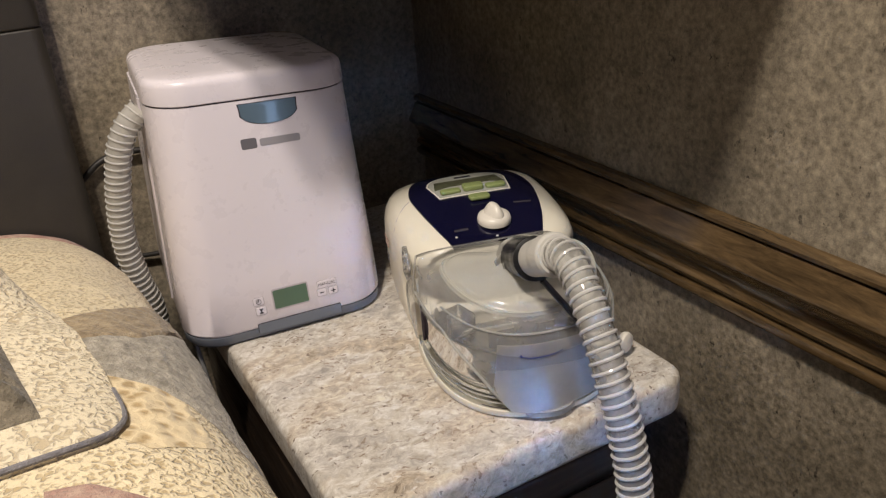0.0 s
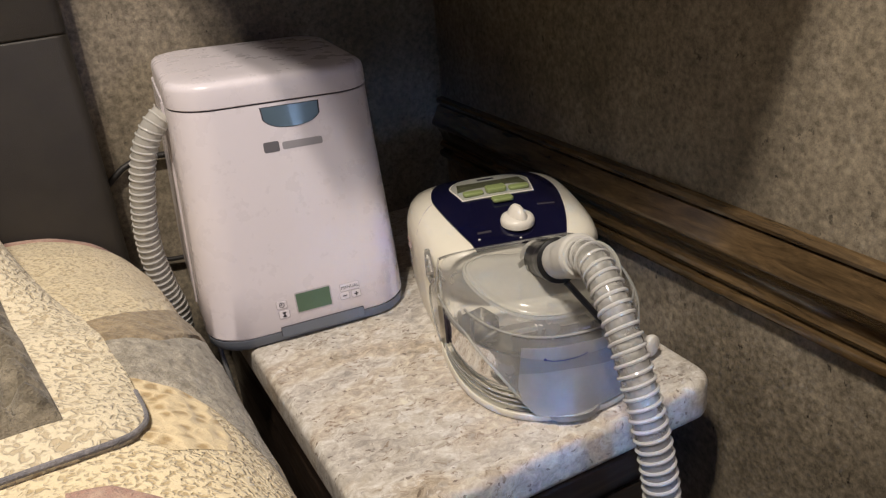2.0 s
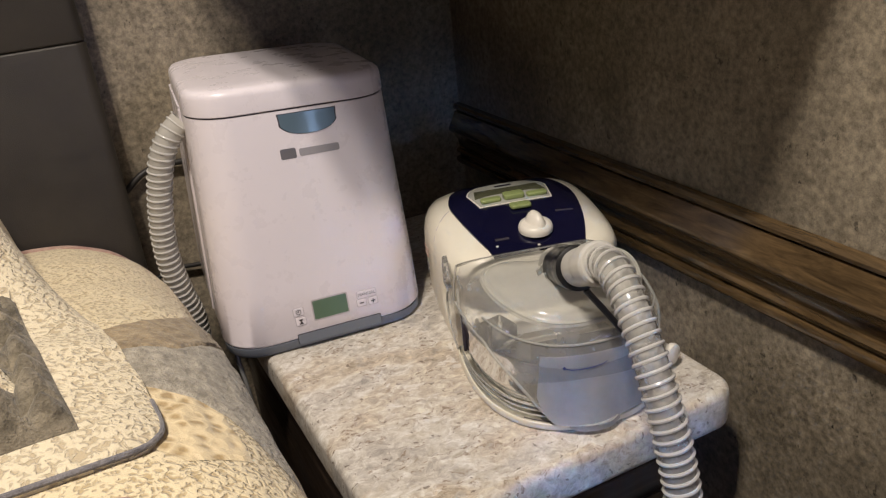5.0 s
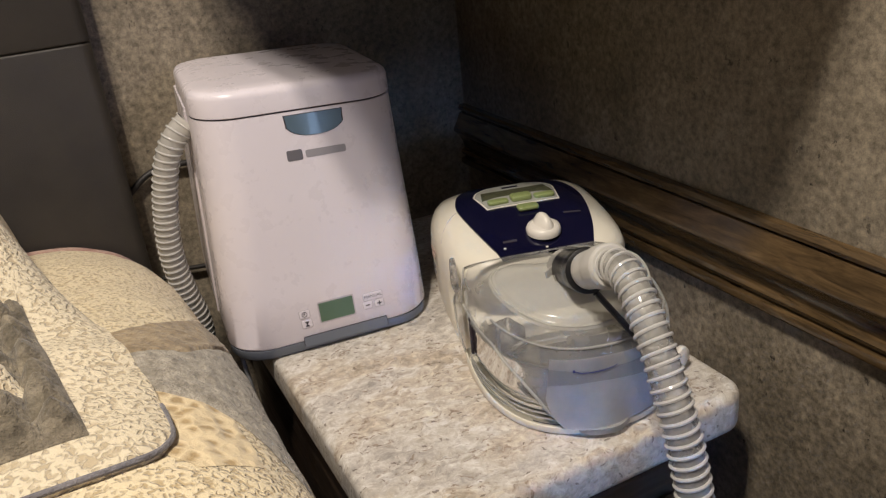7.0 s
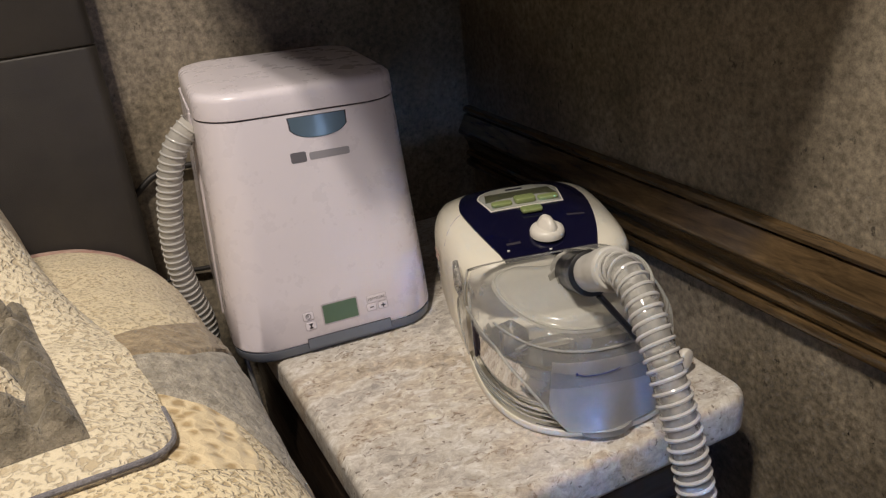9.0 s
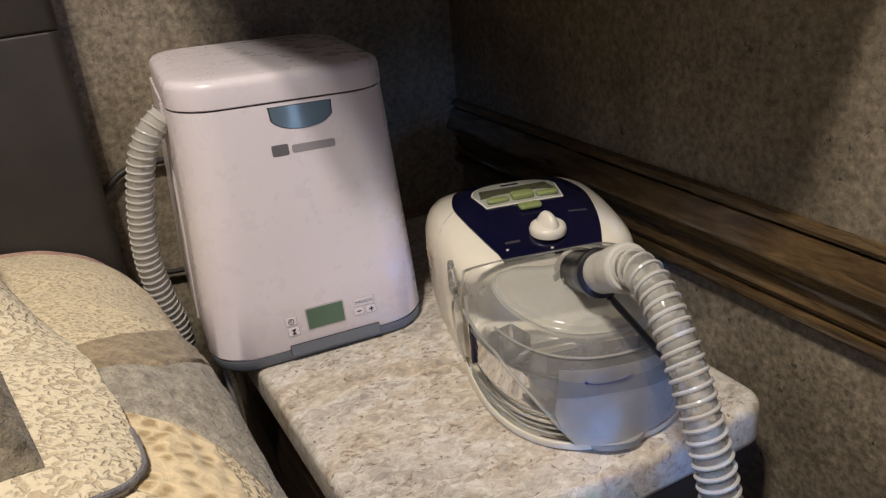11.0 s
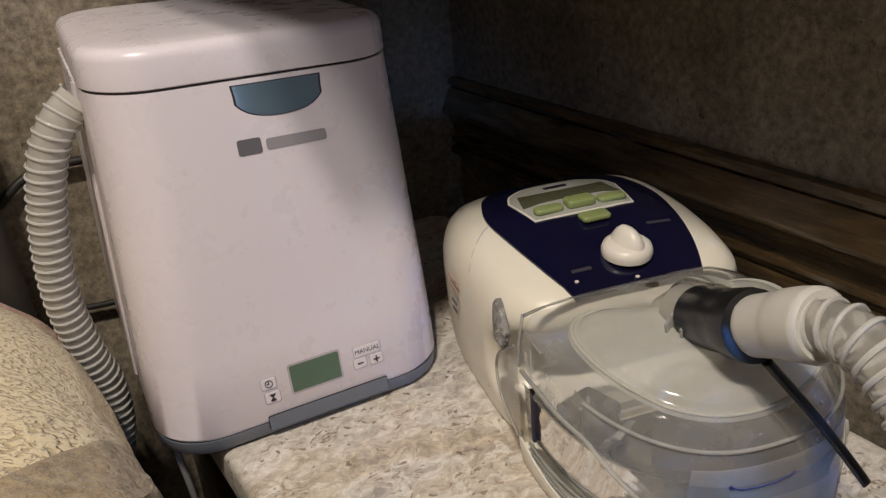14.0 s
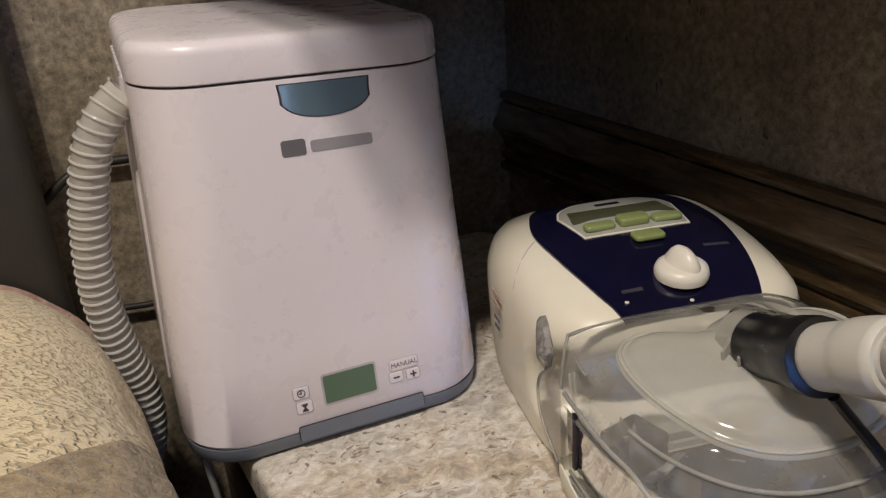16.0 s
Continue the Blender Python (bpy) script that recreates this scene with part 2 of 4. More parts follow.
FILM = see_through("clear_hose_film", (0.97, 0.97, 0.96), 0.70, 0.08, (0.86, 0.85, 0.80))
MILK_FILM = see_through("cloudy_hose_film", (0.97, 0.97, 0.95), 0.28, 0.10, (0.82, 0.80, 0.74))
CLEAR = see_through("clear_tub_plastic", (0.99, 0.99, 0.99), 0.78, 0.05, (0.94, 0.94, 0.90), 1.55, 0.0018)
TINTED = see_through("grey_tub_plastic", (0.74, 0.74, 0.73), 0.82, 0.06, (0.80, 0.80, 0.77), 1.22, 0.001)
LIP = see_through("thick_clear_edge", (0.98, 0.98, 0.97), 0.62, 0.06, (0.95, 0.95, 0.90), 1.6, 0.0004)
FROST = see_through("frosted_dome_plastic", (0.95, 0.96, 0.95), 0.36, 0.12, (0.94, 0.93, 0.86), 1.45, 0.0002, 0.5)
SMOKE = see_through("frosted_front_plastic", (0.96, 0.97, 0.98), 0.58, 0.40, (0.96, 0.96, 0.95), 1.9, 0.0, 0.5)
FIN = see_through("white_moulded_fin", (0.97, 0.97, 0.96), 0.35, 0.08, (0.95, 0.95, 0.93), 1.55)
BAFFLE = see_through("grey_baffle_plastic", (0.80, 0.80, 0.78), 0.55, 0.15, (0.62, 0.61, 0.58), 1.5)
PLATE = plastic("grey_heater_plate", (0.17, 0.17, 0.165), 0.3, 0.1)
BLUE_CLIP = plastic("bright_blue_plastic", (0.04, 0.28, 0.72), 0.35)
CORD = plastic("black_cord_rubber", (0.02, 0.018, 0.017), 0.5)
GREY_CORD = plastic("grey_cord_rubber", (0.16, 0.16, 0.16), 0.5)
SPREAD = chenille("cream_chenille", (0.80, 0.69, 0.46), (0.48, 0.37, 0.20), 320, 0.0015)
SHAM = chenille("pale_cream_chenille", (0.76, 0.675, 0.49), (0.50, 0.41, 0.265), 300, 0.0015)
DOTS = netted("cream_net_cloth", (0.74, 0.62, 0.40), (0.42, 0.31, 0.16), 118)
TAN_CLOTH = cloth("tan_patch_cloth", (0.22, 0.165, 0.095), (0.42, 0.335, 0.215), 130)
GREY_CLOTH = cloth("grey_patch_cloth", (0.22, 0.20, 0.16), (0.45, 0.415, 0.35), 130)
# grey cloth; its strong dark blotches paint the shade in the quilted furrows
QUILT_CLOTH = cloth("grey_furrow_shade_cloth", (0.09, 0.078, 0.056), (0.28, 0.245, 0.18), 85)
PINK_CLOTH = cloth("faded_pink_cloth", (0.34, 0.19, 0.16), (0.50, 0.36, 0.29), 90)
BLUE_BIND = cloth("grey_blue_binding", (0.13, 0.13, 0.15), (0.24, 0.23, 0.24), 90)


# ---- shaping ----
def part(name, bm, material, parent=None, label="", smooth=True):
    mesh = bpy.data.meshes.new(name)
    bmesh.ops.recalc_face_normals(bm, faces=bm.faces[:])
    bm.to_mesh(mesh)
    bm.free()
    if smooth:
        for p in mesh.polygons:
            p.use_smooth = True
        mesh.set_sharp_from_angle(angle=radians(42))
    mesh.materials.append(material)
    ob = new(name, mesh)
    if parent:
        ob.parent = parent
    if label:
        ob["label"] = label
    return ob


def thing(name, label, category, m=Matrix(), group=""):
    ob = new(name)
    ob.empty_display_size = 0.02
    ob.matrix_world = m
    return tagged(ob, label, category, group)


def moved(bm, m):
    bm.transform(m)
    return bm


def loft(rings, cap=True, closed=False):
    """Skin over rings of equal point count."""
    bm = bmesh.new()
    rows = [[bm.verts.new(p) for p in r] for r in rings]
    n = len(rows[0])
    for a, b in zip(rows, rows[1:] + ([rows[0]] if closed else [])):
        for i in range(n):
            bm.faces.new((a[i], a[(i + 1) % n], b[(i + 1) % n], b[i]))
    if cap and not closed:
        bm.faces.new(rows[0][::-1])
        bm.faces.new(rows[-1])
    return bm


def round_rect(x0, x1, y0, y1, r, z, k=8):
    pts = []
    for cx, cy, a in ((x1 - r, y1 - r, 0), (x0 + r, y1 - r, 90), (x0 + r, y0 + r, 180), (x1 - r, y0 + r, 270)):
        for i in range(k + 1):
            t = radians(a + 90 * i / k)
            pts.append((cx + r * math.cos(t), cy + r * math.sin(t), z))
    return pts


def slab(x0, x1, y0, y1, z0, z1, r=0.01, e=0.002, k=6, steps=3):
    """A plate with rounded corners and rounded edges."""
    rings = []
    for i in range(steps + 1):
        a = radians(90 * i / steps)
        d = e * (1 - math.sin(a))
        rings.append(round_rect(x0 + d, x1 - d, y0 + d, y1 - d, max(r - d, 0.0004), z0 + e * (1 - math.cos(a)), k))
    for i in range(steps + 1):
        a = radians(90 * i / steps)
        d = e * (1 - math.cos(a))
        rings.append(round_rect(x0 + d, x1 - d, y0 + d, y1 - d, max(r - d, 0.0004), z1 - e * (1 - math.sin(a)), k))
    return loft(rings)


def block(x0, x1, y0, y1, z0, z1):
    bm = bmesh.new()
    bmesh.ops.create_cube(bm, size=1)
    bm.transform(Matrix.Translation(((x0 + x1) / 2, (y0 + y1) / 2, (z0 + z1) / 2)) @ Matrix.Diagonal((x1 - x0, y1 - y0, z1 - z0, 1)))
    return bm


def prism(outline, z0, z1, e=0.0):
    """An outline in the xy plane, made thick, with a small bevelled upper edge."""
    c = (sum(p[0] for p in outline) / len(outline), sum(p[1] for p in outline) / len(outline))
    size = max(math.dist(p, c) for p in outline)
    f = 1 - e / size
    rings = [[(x, y, z0) for x, y in outline], [(x, y, z1 - e) for x, y in outline]]
    if e:
        rings.append([(c[0] + (x - c[0]) * f, c[1] + (y - c[1]) * f, z1) for x, y in outline])
    return loft(rings)


def prism_even(outline, z0, z1):
    """An outline of any shape, made thick."""
    bm = bmesh.new()
    low = [bm.verts.new((x, y, z0)) for x, y in outline]
    face = bm.faces.new(low)
    top = bmesh.ops.extrude_face_region(bm, geom=[face])["geom"]
    for v in top:
        if isinstance(v, bmesh.types.BMVert):
            v.co.z = z1
    return bm


def curve_points(points, step=0.002):
    """A smooth path through the points, at even steps."""
    P = [Vector(p) for p in points]
    P = [2 * P[0] - P[1]] + P + [2 * P[-1] - P[-2]]
    raw = []
    for i in range(1, len(P) - 2):
        a, b, c, d = P[i - 1:i + 3]
        for j in range(24):
            t = j / 24
            raw.append(0.5 * (2 * b + (c - a) * t + (2 * a - 5 * b + 4 * c - d) * t * t + (3 * b - a - 3 * c + d) * t ** 3))
    raw.append(P[-2])
    out, left = [raw[0]], step
    for a, b in zip(raw, raw[1:]):
        l = (b - a).length
        at = 0
        while l - at >= left:
            at += left
            out.append(a.lerp(b, at / l))
            left = step
        left -= l - at
    return out


def frames_along(path):
    up = Vector((0.3, 0.2, 1)).normalized()
    res = []
    for i, p in enumerate(path):
        d = (path[min(i + 1, len(path) - 1)] - path[max(i - 1, 0)]).normalized()
        up = (up - d * up.dot(d)).normalized()
        res.append((p, up.copy(), d.cross(up).normalized(), d))
    return res


def tube(path, radius, n=12, cap=True):
    """radius: a number, or a function of the share of the way along the path."""
    fr = frames_along(path)
    rings = []
    for i, (p, u, v, d) in enumerate(fr):
        r = radius(i / (len(fr) - 1)) if callable(radius) else radius
        rings.append([tuple(p + r * (math.cos(2 * math.pi * j / n) * u + math.sin(2 * math.pi * j / n) * v)) for j in range(n)])
    return loft(rings, cap)


def helix(path, radius, pitch, thick, n=28, k=6):
    """A rib that winds round a path."""
    fr = frames_along(path)
    step = (path[1] - path[0]).length
    turns = step * (len(path) - 1) / pitch
    pts = []
    for i in range(int(turns * n)):
        at = i / n * pitch / step
        j = min(int(at), len(fr) - 2)
        f = at - j
        p = fr[j][0].lerp(fr[j + 1][0], f)
        u, v = fr[j][1].lerp(fr[j + 1][1], f), fr[j][2].lerp(fr[j + 1][2], f)
        a = 2 * math.pi * i / n
        out = (math.cos(a) * u + math.sin(a) * v).normalized()
        pts.append((p + radius * out, out, fr[j][3]))
    rings = [[tuple(p + thick * (0.8 * math.cos(2 * math.pi * q / k) * o + 1.0 * math.sin(2 * math.pi * q / k) * d)) for q in range(k)] for p, o, d in pts]
    return loft(rings)


def lathe(profile, n=32):
    """Turns (radius, z) pairs round the z axis."""
    return loft([[(r * math.cos(2 * math.pi * i / n), r * math.sin(2 * math.pi * i / n), z) for i in range(n)] for r, z in profile])


def lettering(text, size, material, parent, m, name="lettering", thick=0.0002):
    data = bpy.data.curves.new(name, "FONT")
    data.body, data.size, data.extrude = text, size, thick
    data.align_x, data.align_y = "CENTER", "CENTER"
    tmp = bpy.data.objects.new(name, data)
    mesh = bpy.data.meshes.new_from_object(tmp)
    bpy.data.objects.remove(tmp)
    mesh.transform(m)
    mesh.materials.append(material)
    ob = new(name, mesh)
    ob.parent = parent
    return ob


def lerp_table(table, x):
    for (a, u), (b, v) in zip(table, table[1:]):
        if x <= b:
            return u + (v - u) * max(0, (x - a)) / (b - a)
    return table[-1][1]


# ---- the room ----
X_WALL, Y_WALL = 0.475, 0.89


def setting(name, bm, material, label, category="wall", smooth=False):
    return tagged(part(name, bm, material, None, "", smooth), label, category, "", "structure")


setting("wall_north", block(-1.9, X_WALL + 0.04, Y_WALL, Y_WALL + 0.04, 0, 2.05), WALL, "mottled grey-brown wallboard behind the headboard")
setting("wall_east", block(X_WALL, X_WALL + 0.04, -0.30, Y_WALL, 0, 2.05), WALL, "mottled grey-brown wallboard beside the nightstand")
setting("wall_return", block(X_WALL + 0.04, 1.6, -0.34, -0.30, 0, 2.05), ROOMWALL, "plain brown wall turning the corner of the alcove")
setting("wall_west", block(-1.94, -1.9, -2.1, Y_WALL + 0.04, 0, 2.05), ROOMWALL, "plain brown wall beyond the bed")
setting("wall_south", block(-1.9, 1.6, -2.1, -2.06, 0, 2.05), ROOMWALL, "plain brown wall at the foot of the bed")
setting("wall_far_east", block(1.6, 1.64, -2.1, -0.30, 0, 2.05), ROOMWALL, "plain brown wall closing the room")
setting("floor", block(-1.94, 1.64, -2.1, Y_WALL + 0.04, -0.04, 0), FLOORING, "dark wooden floor boards", "floor")
setting("ceiling", block(-1.94, 1.64, -2.1, Y_WALL + 0.04, 2.05, 2.09), CEIL, "plain pale ceiling", "ceiling")

# unseen cabinet assumed over the nightstand, its plan shaped to shade the corner: deep on the headboard wall, shallow
# along the side wall
CABINET_PLAN = ((0.098, 0.45), (0.195, 0.45), (0.228, 0.287), (X_WALL - 0.002, 0.287), (X_WALL - 0.002, Y_WALL - 0.002), (0.098, Y_WALL - 0.002))
setting("overhead_cabinet", prism_even(CABINET_PLAN, 1.15, 1.9), CASE_WOOD, "unseen dark overhead cabinet that shades the nightstand corner", "cabinet")


def chair_rail():
    prof = [(0.001, 0.670), (0.005, 0.670), (0.009, 0.6715), (0.0105, 0.675), (0.0095, 0.679), (0.0045, 0.6800), (0.0045, 0.6830), (0.0080, 0.6840), (0.0095, 0.6870), (0.0080, 0.6900), (0.0045, 0.6910), (0.0050, 0.6960), (0.0070, 0.7020),
            (0.0105, 0.7080), (0.0150, 0.7125), (0.0175, 0.7150), (0.0180, 0.7175), (0.0168, 0.7200), (0.0130, 0.7265), (0.0095, 0.7335), (0.0075, 0.7375), (0.0045, 0.7382), (0.0045, 0.7402), (0.0085, 0.7410), (0.0090, 0.7440), (0.0070, 0.7468), (0.001, 0.748)]
    rings = [[(X_WALL - d, y, z) for d, z in prof] for y in (-0.29, Y_WALL - 0.001)]
    ob = setting("trim", loft(rings), RAIL_WOOD, "dark glossy stepped wooden moulding along the wall", "moulding", True)
    return ob


chair_rail()


def headboard():
    hb = thing("headboard", "dark charcoal vinyl headboard with a stitched seam", "headboard", pose(-0.7065, 0.857, 0.30))
    part("panel", slab(-0.75, 0.775, -0.012, 0.012, 0.0, 0.5950, 0.012, 0.0025), VINYL, hb)
    part("upper_panel", slab(-0.75, 0.775, -0.0125, 0.012, 0.5953, 0.90, 0.012, 0.0025), VINYL, hb)


headboard()


# ---- nightstand ----
def nightstand():
    ns = thing("nightstand", "dark wooden nightstand with a granite-look laminate top", "nightstand", pose(0.288, 0.62, 0))
    part("top", slab(-0.152, 0.153, -0.236, 0.262, 0.583, 0.62, 0.022, 0.008, 8, 5), GRANITE, ns, "cream and brown speckled granite-look top")
    part("body", slab(-0.135, 0.135, -0.185, 0.262, 0.0, 0.582, 0.003, 0.002), CASE_WOOD, ns)
    for z0, z1 in ((0.36, 0.55), (0.14, 0.34)):
        d = part("drawer", slab(-0.125, 0.125, -0.203, -0.187, z0, z1, 0.004, 0.004), CASE_WOOD, ns)
        part("moulding", slab(-0.105, 0.105, -0.209, -0.204, z0 + 0.03, z1 - 0.03, 0.003, 0.002), CASE_WOOD, d)
        part("knob", moved(lathe([(0.004, 0), (0.004, 0.012), (0.011, 0.016), (0.012, 0.021), (0.008, 0.026), (0.001, 0.027)], 16), pose(0, -0.2095, (z0 + z1) / 2, 90)), FOOT_GREY, d)


nightstand()


# ---- cleaning box ----
def hose_parts(owner, points, radius, pitch, rib, wall):
    path = curve_points(points, 0.002)
    film = part("tube", tube(path, radius - 0.0006, 20, False), wall, owner, "clear flexible tube wall")
    part("rib", helix(path, radius, pitch, rib), RIB, film, "white spiral rib")
    return path


def cleaning_box():
    box = thing("cleaning_machine", "glossy white tapered cleaning machine with a hinged lid and small display", "machine", pose(0.2095, 0.7575, 0.6205, 0, 0, -6))
    dims = ((0.0108, 0.0945, 0.1105, 0.1035, 0.0), (0.0135, 0.096, 0.112, 0.105, 0.0), (0.06, 0.0945, 0.107, 0.105, 0.001), (0.13, 0.0912, 0.0985, 0.106, 0.002), (0.2125, 0.0880, 0.0885, 0.107, 0.0035))

    def ring(z, hx, f, b, off, d=0.0, r=0.037):
        return round_rect(off - hx + d, off + hx - d, -f + d, b - d, r - d, z, 10)

    part("body", loft([ring(*v) for v in dims]), SHELL, box)
    part("base", loft([ring(z, 0.096, 0.112, 0.105, 0, d) for z, d in ((0, 0.004), (0.003, 0.0012), (0.0104, 0.0008))]), FOOT_GREY, box, "slate grey base")
    part("seam", loft([ring(z, 0.0880, 0.0885, 0.107, 0.0035, 0.0012) for z in (0.2127, 0.2138)]), SEAM_DARK, box)
    lid_prof = ((0.2139, 0.0008), (0.2146, 0.0), (0.2290, 0.0004), (0.2325, 0.0014), (0.2350, 0.0040), (0.2360, 0.0080), (0.2368, 0.022))
    part("lid", loft([ring(z, 0.0885, 0.0890, 0.1075, 0.0035, d) for z, d in lid_prof]), SHELL, box)

    rear = [round_rect(off - hx - 0.0024, off + hx - 0.004, -0.012, b - 0.0015, 0.006, z, 6) for z, hx, f, b, off in ((0.0118, 0.0938, 0, 0.1035, 0), (0.016, 0.0944, 0, 0.105, 0.0003), (0.06, 0.0935, 0, 0.105, 0.001), (0.13, 0.0905, 0, 0.106, 0.002), (0.2122, 0.0872, 0, 0.107, 0.0035))]
    part("rear_shell", loft(rear), SHELL, box)

    def face(x, z):
        """A pose on the sloping front: x right, y up the slope, z outward."""
        slope = math.atan2(0.112 - 0.0885, 0.2125 - 0.016)
        y = -(0.112 - (z - 0.016) * math.tan(slope))
        return pose(x, y, z, 90 - math.degrees(slope), 0, 0)

    def inset(name, pts, x, z, mat, h0, h1, label="", e=0.0003, owner=None):
        return part(name, moved(prism(pts, h0, h1, e), face(x, z)), mat, owner or box, label)

    # latch tab under the lid
    tab = [(-0.0248, 0.0), (0.0248, 0.0)] + [(0.0248 * math.cos(t) if abs(math.cos(t)) < 0.92 else 0.0242 * math.copysign(1, math.cos(t)), -0.0185 * abs(math.sin(t)) ** 0.5)
                                            for t in [radians(-6 - 12 * i) for i in range(15)]]
    big = [(x * 1.045, y * 1.05 + 0.0006) for x, y in tab]
    inset("tab_recess", big, 0.0135, 0.2095, SEAM_DARK, -0.002, 0.0002)
    inset("latch_tab", tab, 0.0135, 0.2095, TAB_BLUE, -0.001, 0.0006, "blue-grey latch tab", 0.0003)

    # maker's mark, as two plain bars
    for x, w, h, up, ink in ((-0.0082, 0.0136, 0.0088, -0.0002, INK), (0.0190, 0.0355, 0.0064, -0.0006, INK_PALE)):
        o = [p[:2] for p in round_rect(-w / 2, w / 2, up - h / 2, up + h / 2, 0.0016, 0, 5)]
        inset("mark_bar", o, x, 0.1765, ink, -0.001, 0.0002, "", 0)

    # display and keys
    def rect(w, h, r):
        return [p[:2] for p in round_rect(-w / 2, w / 2, -h / 2, h / 2, r, 0, 4)]

    lx, lz = 0.0022, 0.0345
    inset("display_frame", rect(0.0342, 0.0205, 0.0018), lx, lz, GROOVE, -0.001, 0.0002, "", 0)
    inset("display", rect(0.0318, 0.0178, 0.0010), lx, lz, LCD_GREEN, -0.001, 0.0004, "dull green display", 0)

    def key(u, v, w, h):
        """u, v: from the display's upper left corner."""
        x, z = lx - 0.0159 + u, lz + 0.0089 + v
        k = inset("key", rect(w + 0.001, h + 0.001, 0.0016), x, z, GROOVE, -0.001, 0.0003, "", 0)
        inset("key_cap", rect(w, h, 0.0013), x, z, SHELL, -0.001, 0.0007, "", 0.0003, k)
        return face(x, z) @ pose(0, 0, 0.00085), k

    m, k = key(-0.0139, -0.0066, 0.0092, 0.0072)
    part("clock_mark", moved(loft([[(r * math.cos(a), r * math.sin(a), z) for a in [2 * math.pi * i / 20 for i in range(20)]] for r, z in ((0.0025, 0), (0.0025, 0.0002), (0.0020, 0.0002), (0.0020, 0))], False, True), m), INK_DARK, k)
    part("clock_hand", moved(prism([(-0.0003, -0.0003), (0.0003, -0.0003), (0.0003, 0.0017), (-0.0003, 0.0017)], 0, 0.0002), m), INK_DARK, k)
    part("clock_hand", moved(prism([(-0.0014, -0.0003), (0.0, -0.0003), (0.0, 0.0003), (-0.0014, 0.0003)], 0, 0.0002), m), INK_DARK, k)
    m, k = key(-0.0130, -0.0160, 0.0092, 0.0072)
    part("hourglass_mark", moved(prism([(-0.0018, -0.0024), (0.0018, -0.0024), (0.0018, -0.0018), (0.0003, 0), (0.0018, 0.0018), (0.0018, 0.0024), (-0.0018, 0.0024), (-0.0018, 0.0018), (-0.0003, 0), (-0.0018, -0.0018)], 0, 0.0002), m), INK_DARK, k)
    m, k = key(0.0508, -0.0054, 0.0180, 0.0068)
    lettering("MANUAL", 0.0042, INK, k, m)
    m, k = key(0.0450, -0.0131, 0.0085, 0.0066)
    part("minus_mark", moved(block(-0.0020, 0.0020, -0.0005, 0.0005, 0, 0.0002), m), INK_DARK, k)
    m, k = key(0.0560, -0.0135, 0.0085, 0.0066)
    part("plus_mark", moved(block(-0.0021, 0.0021, -0.0005, 0.0005, 0, 0.0002), m), INK_DARK, k)
    part("plus_mark", moved(block(-0.0005, 0.0005, -0.0021, 0.0021, 0, 0.0003), m), INK_DARK, k)

    # grey lip at the foot of the front
    lip = [(-0.0395, -0.0075), (0.0395, -0.0075), (0.0395, 0.0008), (0.0388, 0.0016), (-0.0388, 0.0016), (-0.0395, 0.0008)]
    inset("front_lip", lip, 0.0075, 0.0135, FOOT_GREY, -0.002, 0.0008, "slate grey lip", 0.0003)
    inset("lip_gap", [(x * 1.008, y + 0.0005) for x, y in lip], 0.0075, 0.0135, SEAM_DARK, -0.002, 0.0002, "", 0)

    # side panel groove and the blue hose port
    part("side_strip", tube([Vector((-0.0952 + (z - 0.016) * 0.053, -0.0105, z)) for z in (0.014, 0.06, 0.11, 0.16, 0.209)], 0.0022, 10), SHELL_SIDE, box)
    part("hose_port", moved(lathe([(0.0085, -0.006), (0.0085, 0.002), (0.0075, 0.004), (0.006, 0.004)], 20), pose(-0.0800, -0.014, 0.2075, 0, -90, 0)), BLUE_CLIP, box, "bright blue hose port")
    # the lid end sits a little higher on the hose side
    done = set()
    for ob in box.children_recursive:
        if ob.data in done:
            continue
        done.add(ob.data)
        for v in ob.data.vertices:
            f = min(1.0, max(0.0, (v.co.z - 0.10) / 0.10))
            v.co.z += f * f * (3 - 2 * f) * (0.0025 - 0.032 * v.co.x)
    return box


cleaning_box()


def cleaner_hose():
    h = thing("cleaner_hose", "clear corrugated hose hanging from the white cleaning machine", "hose", pose(0.118, 0.744, 0.826))
    pts = [(0.122, 0.744, 0.828), (0.109, 0.745, 0.817), (0.098, 0.749, 0.797), (0.090, 0.756, 0.765), (0.0845, 0.764, 0.725), (0.084, 0.771, 0.690), (0.0895, 0.779, 0.650),
           (0.0960, 0.785, 0.618), (0.095, 0.790, 0.580), (0.084, 0.797, 0.53), (0.070, 0.805, 0.45)]
    inv = h.matrix_world.translation
    hose_parts(h, [Vector(p) - inv for p in pts], 0.0112, 0.0068, 0.00105, MILK_FILM)


cleaner_hose()


# ---- breathing machine ----
CP = pose(0.3505, 0.5245, 0.6205, 0, 0, -15.6)


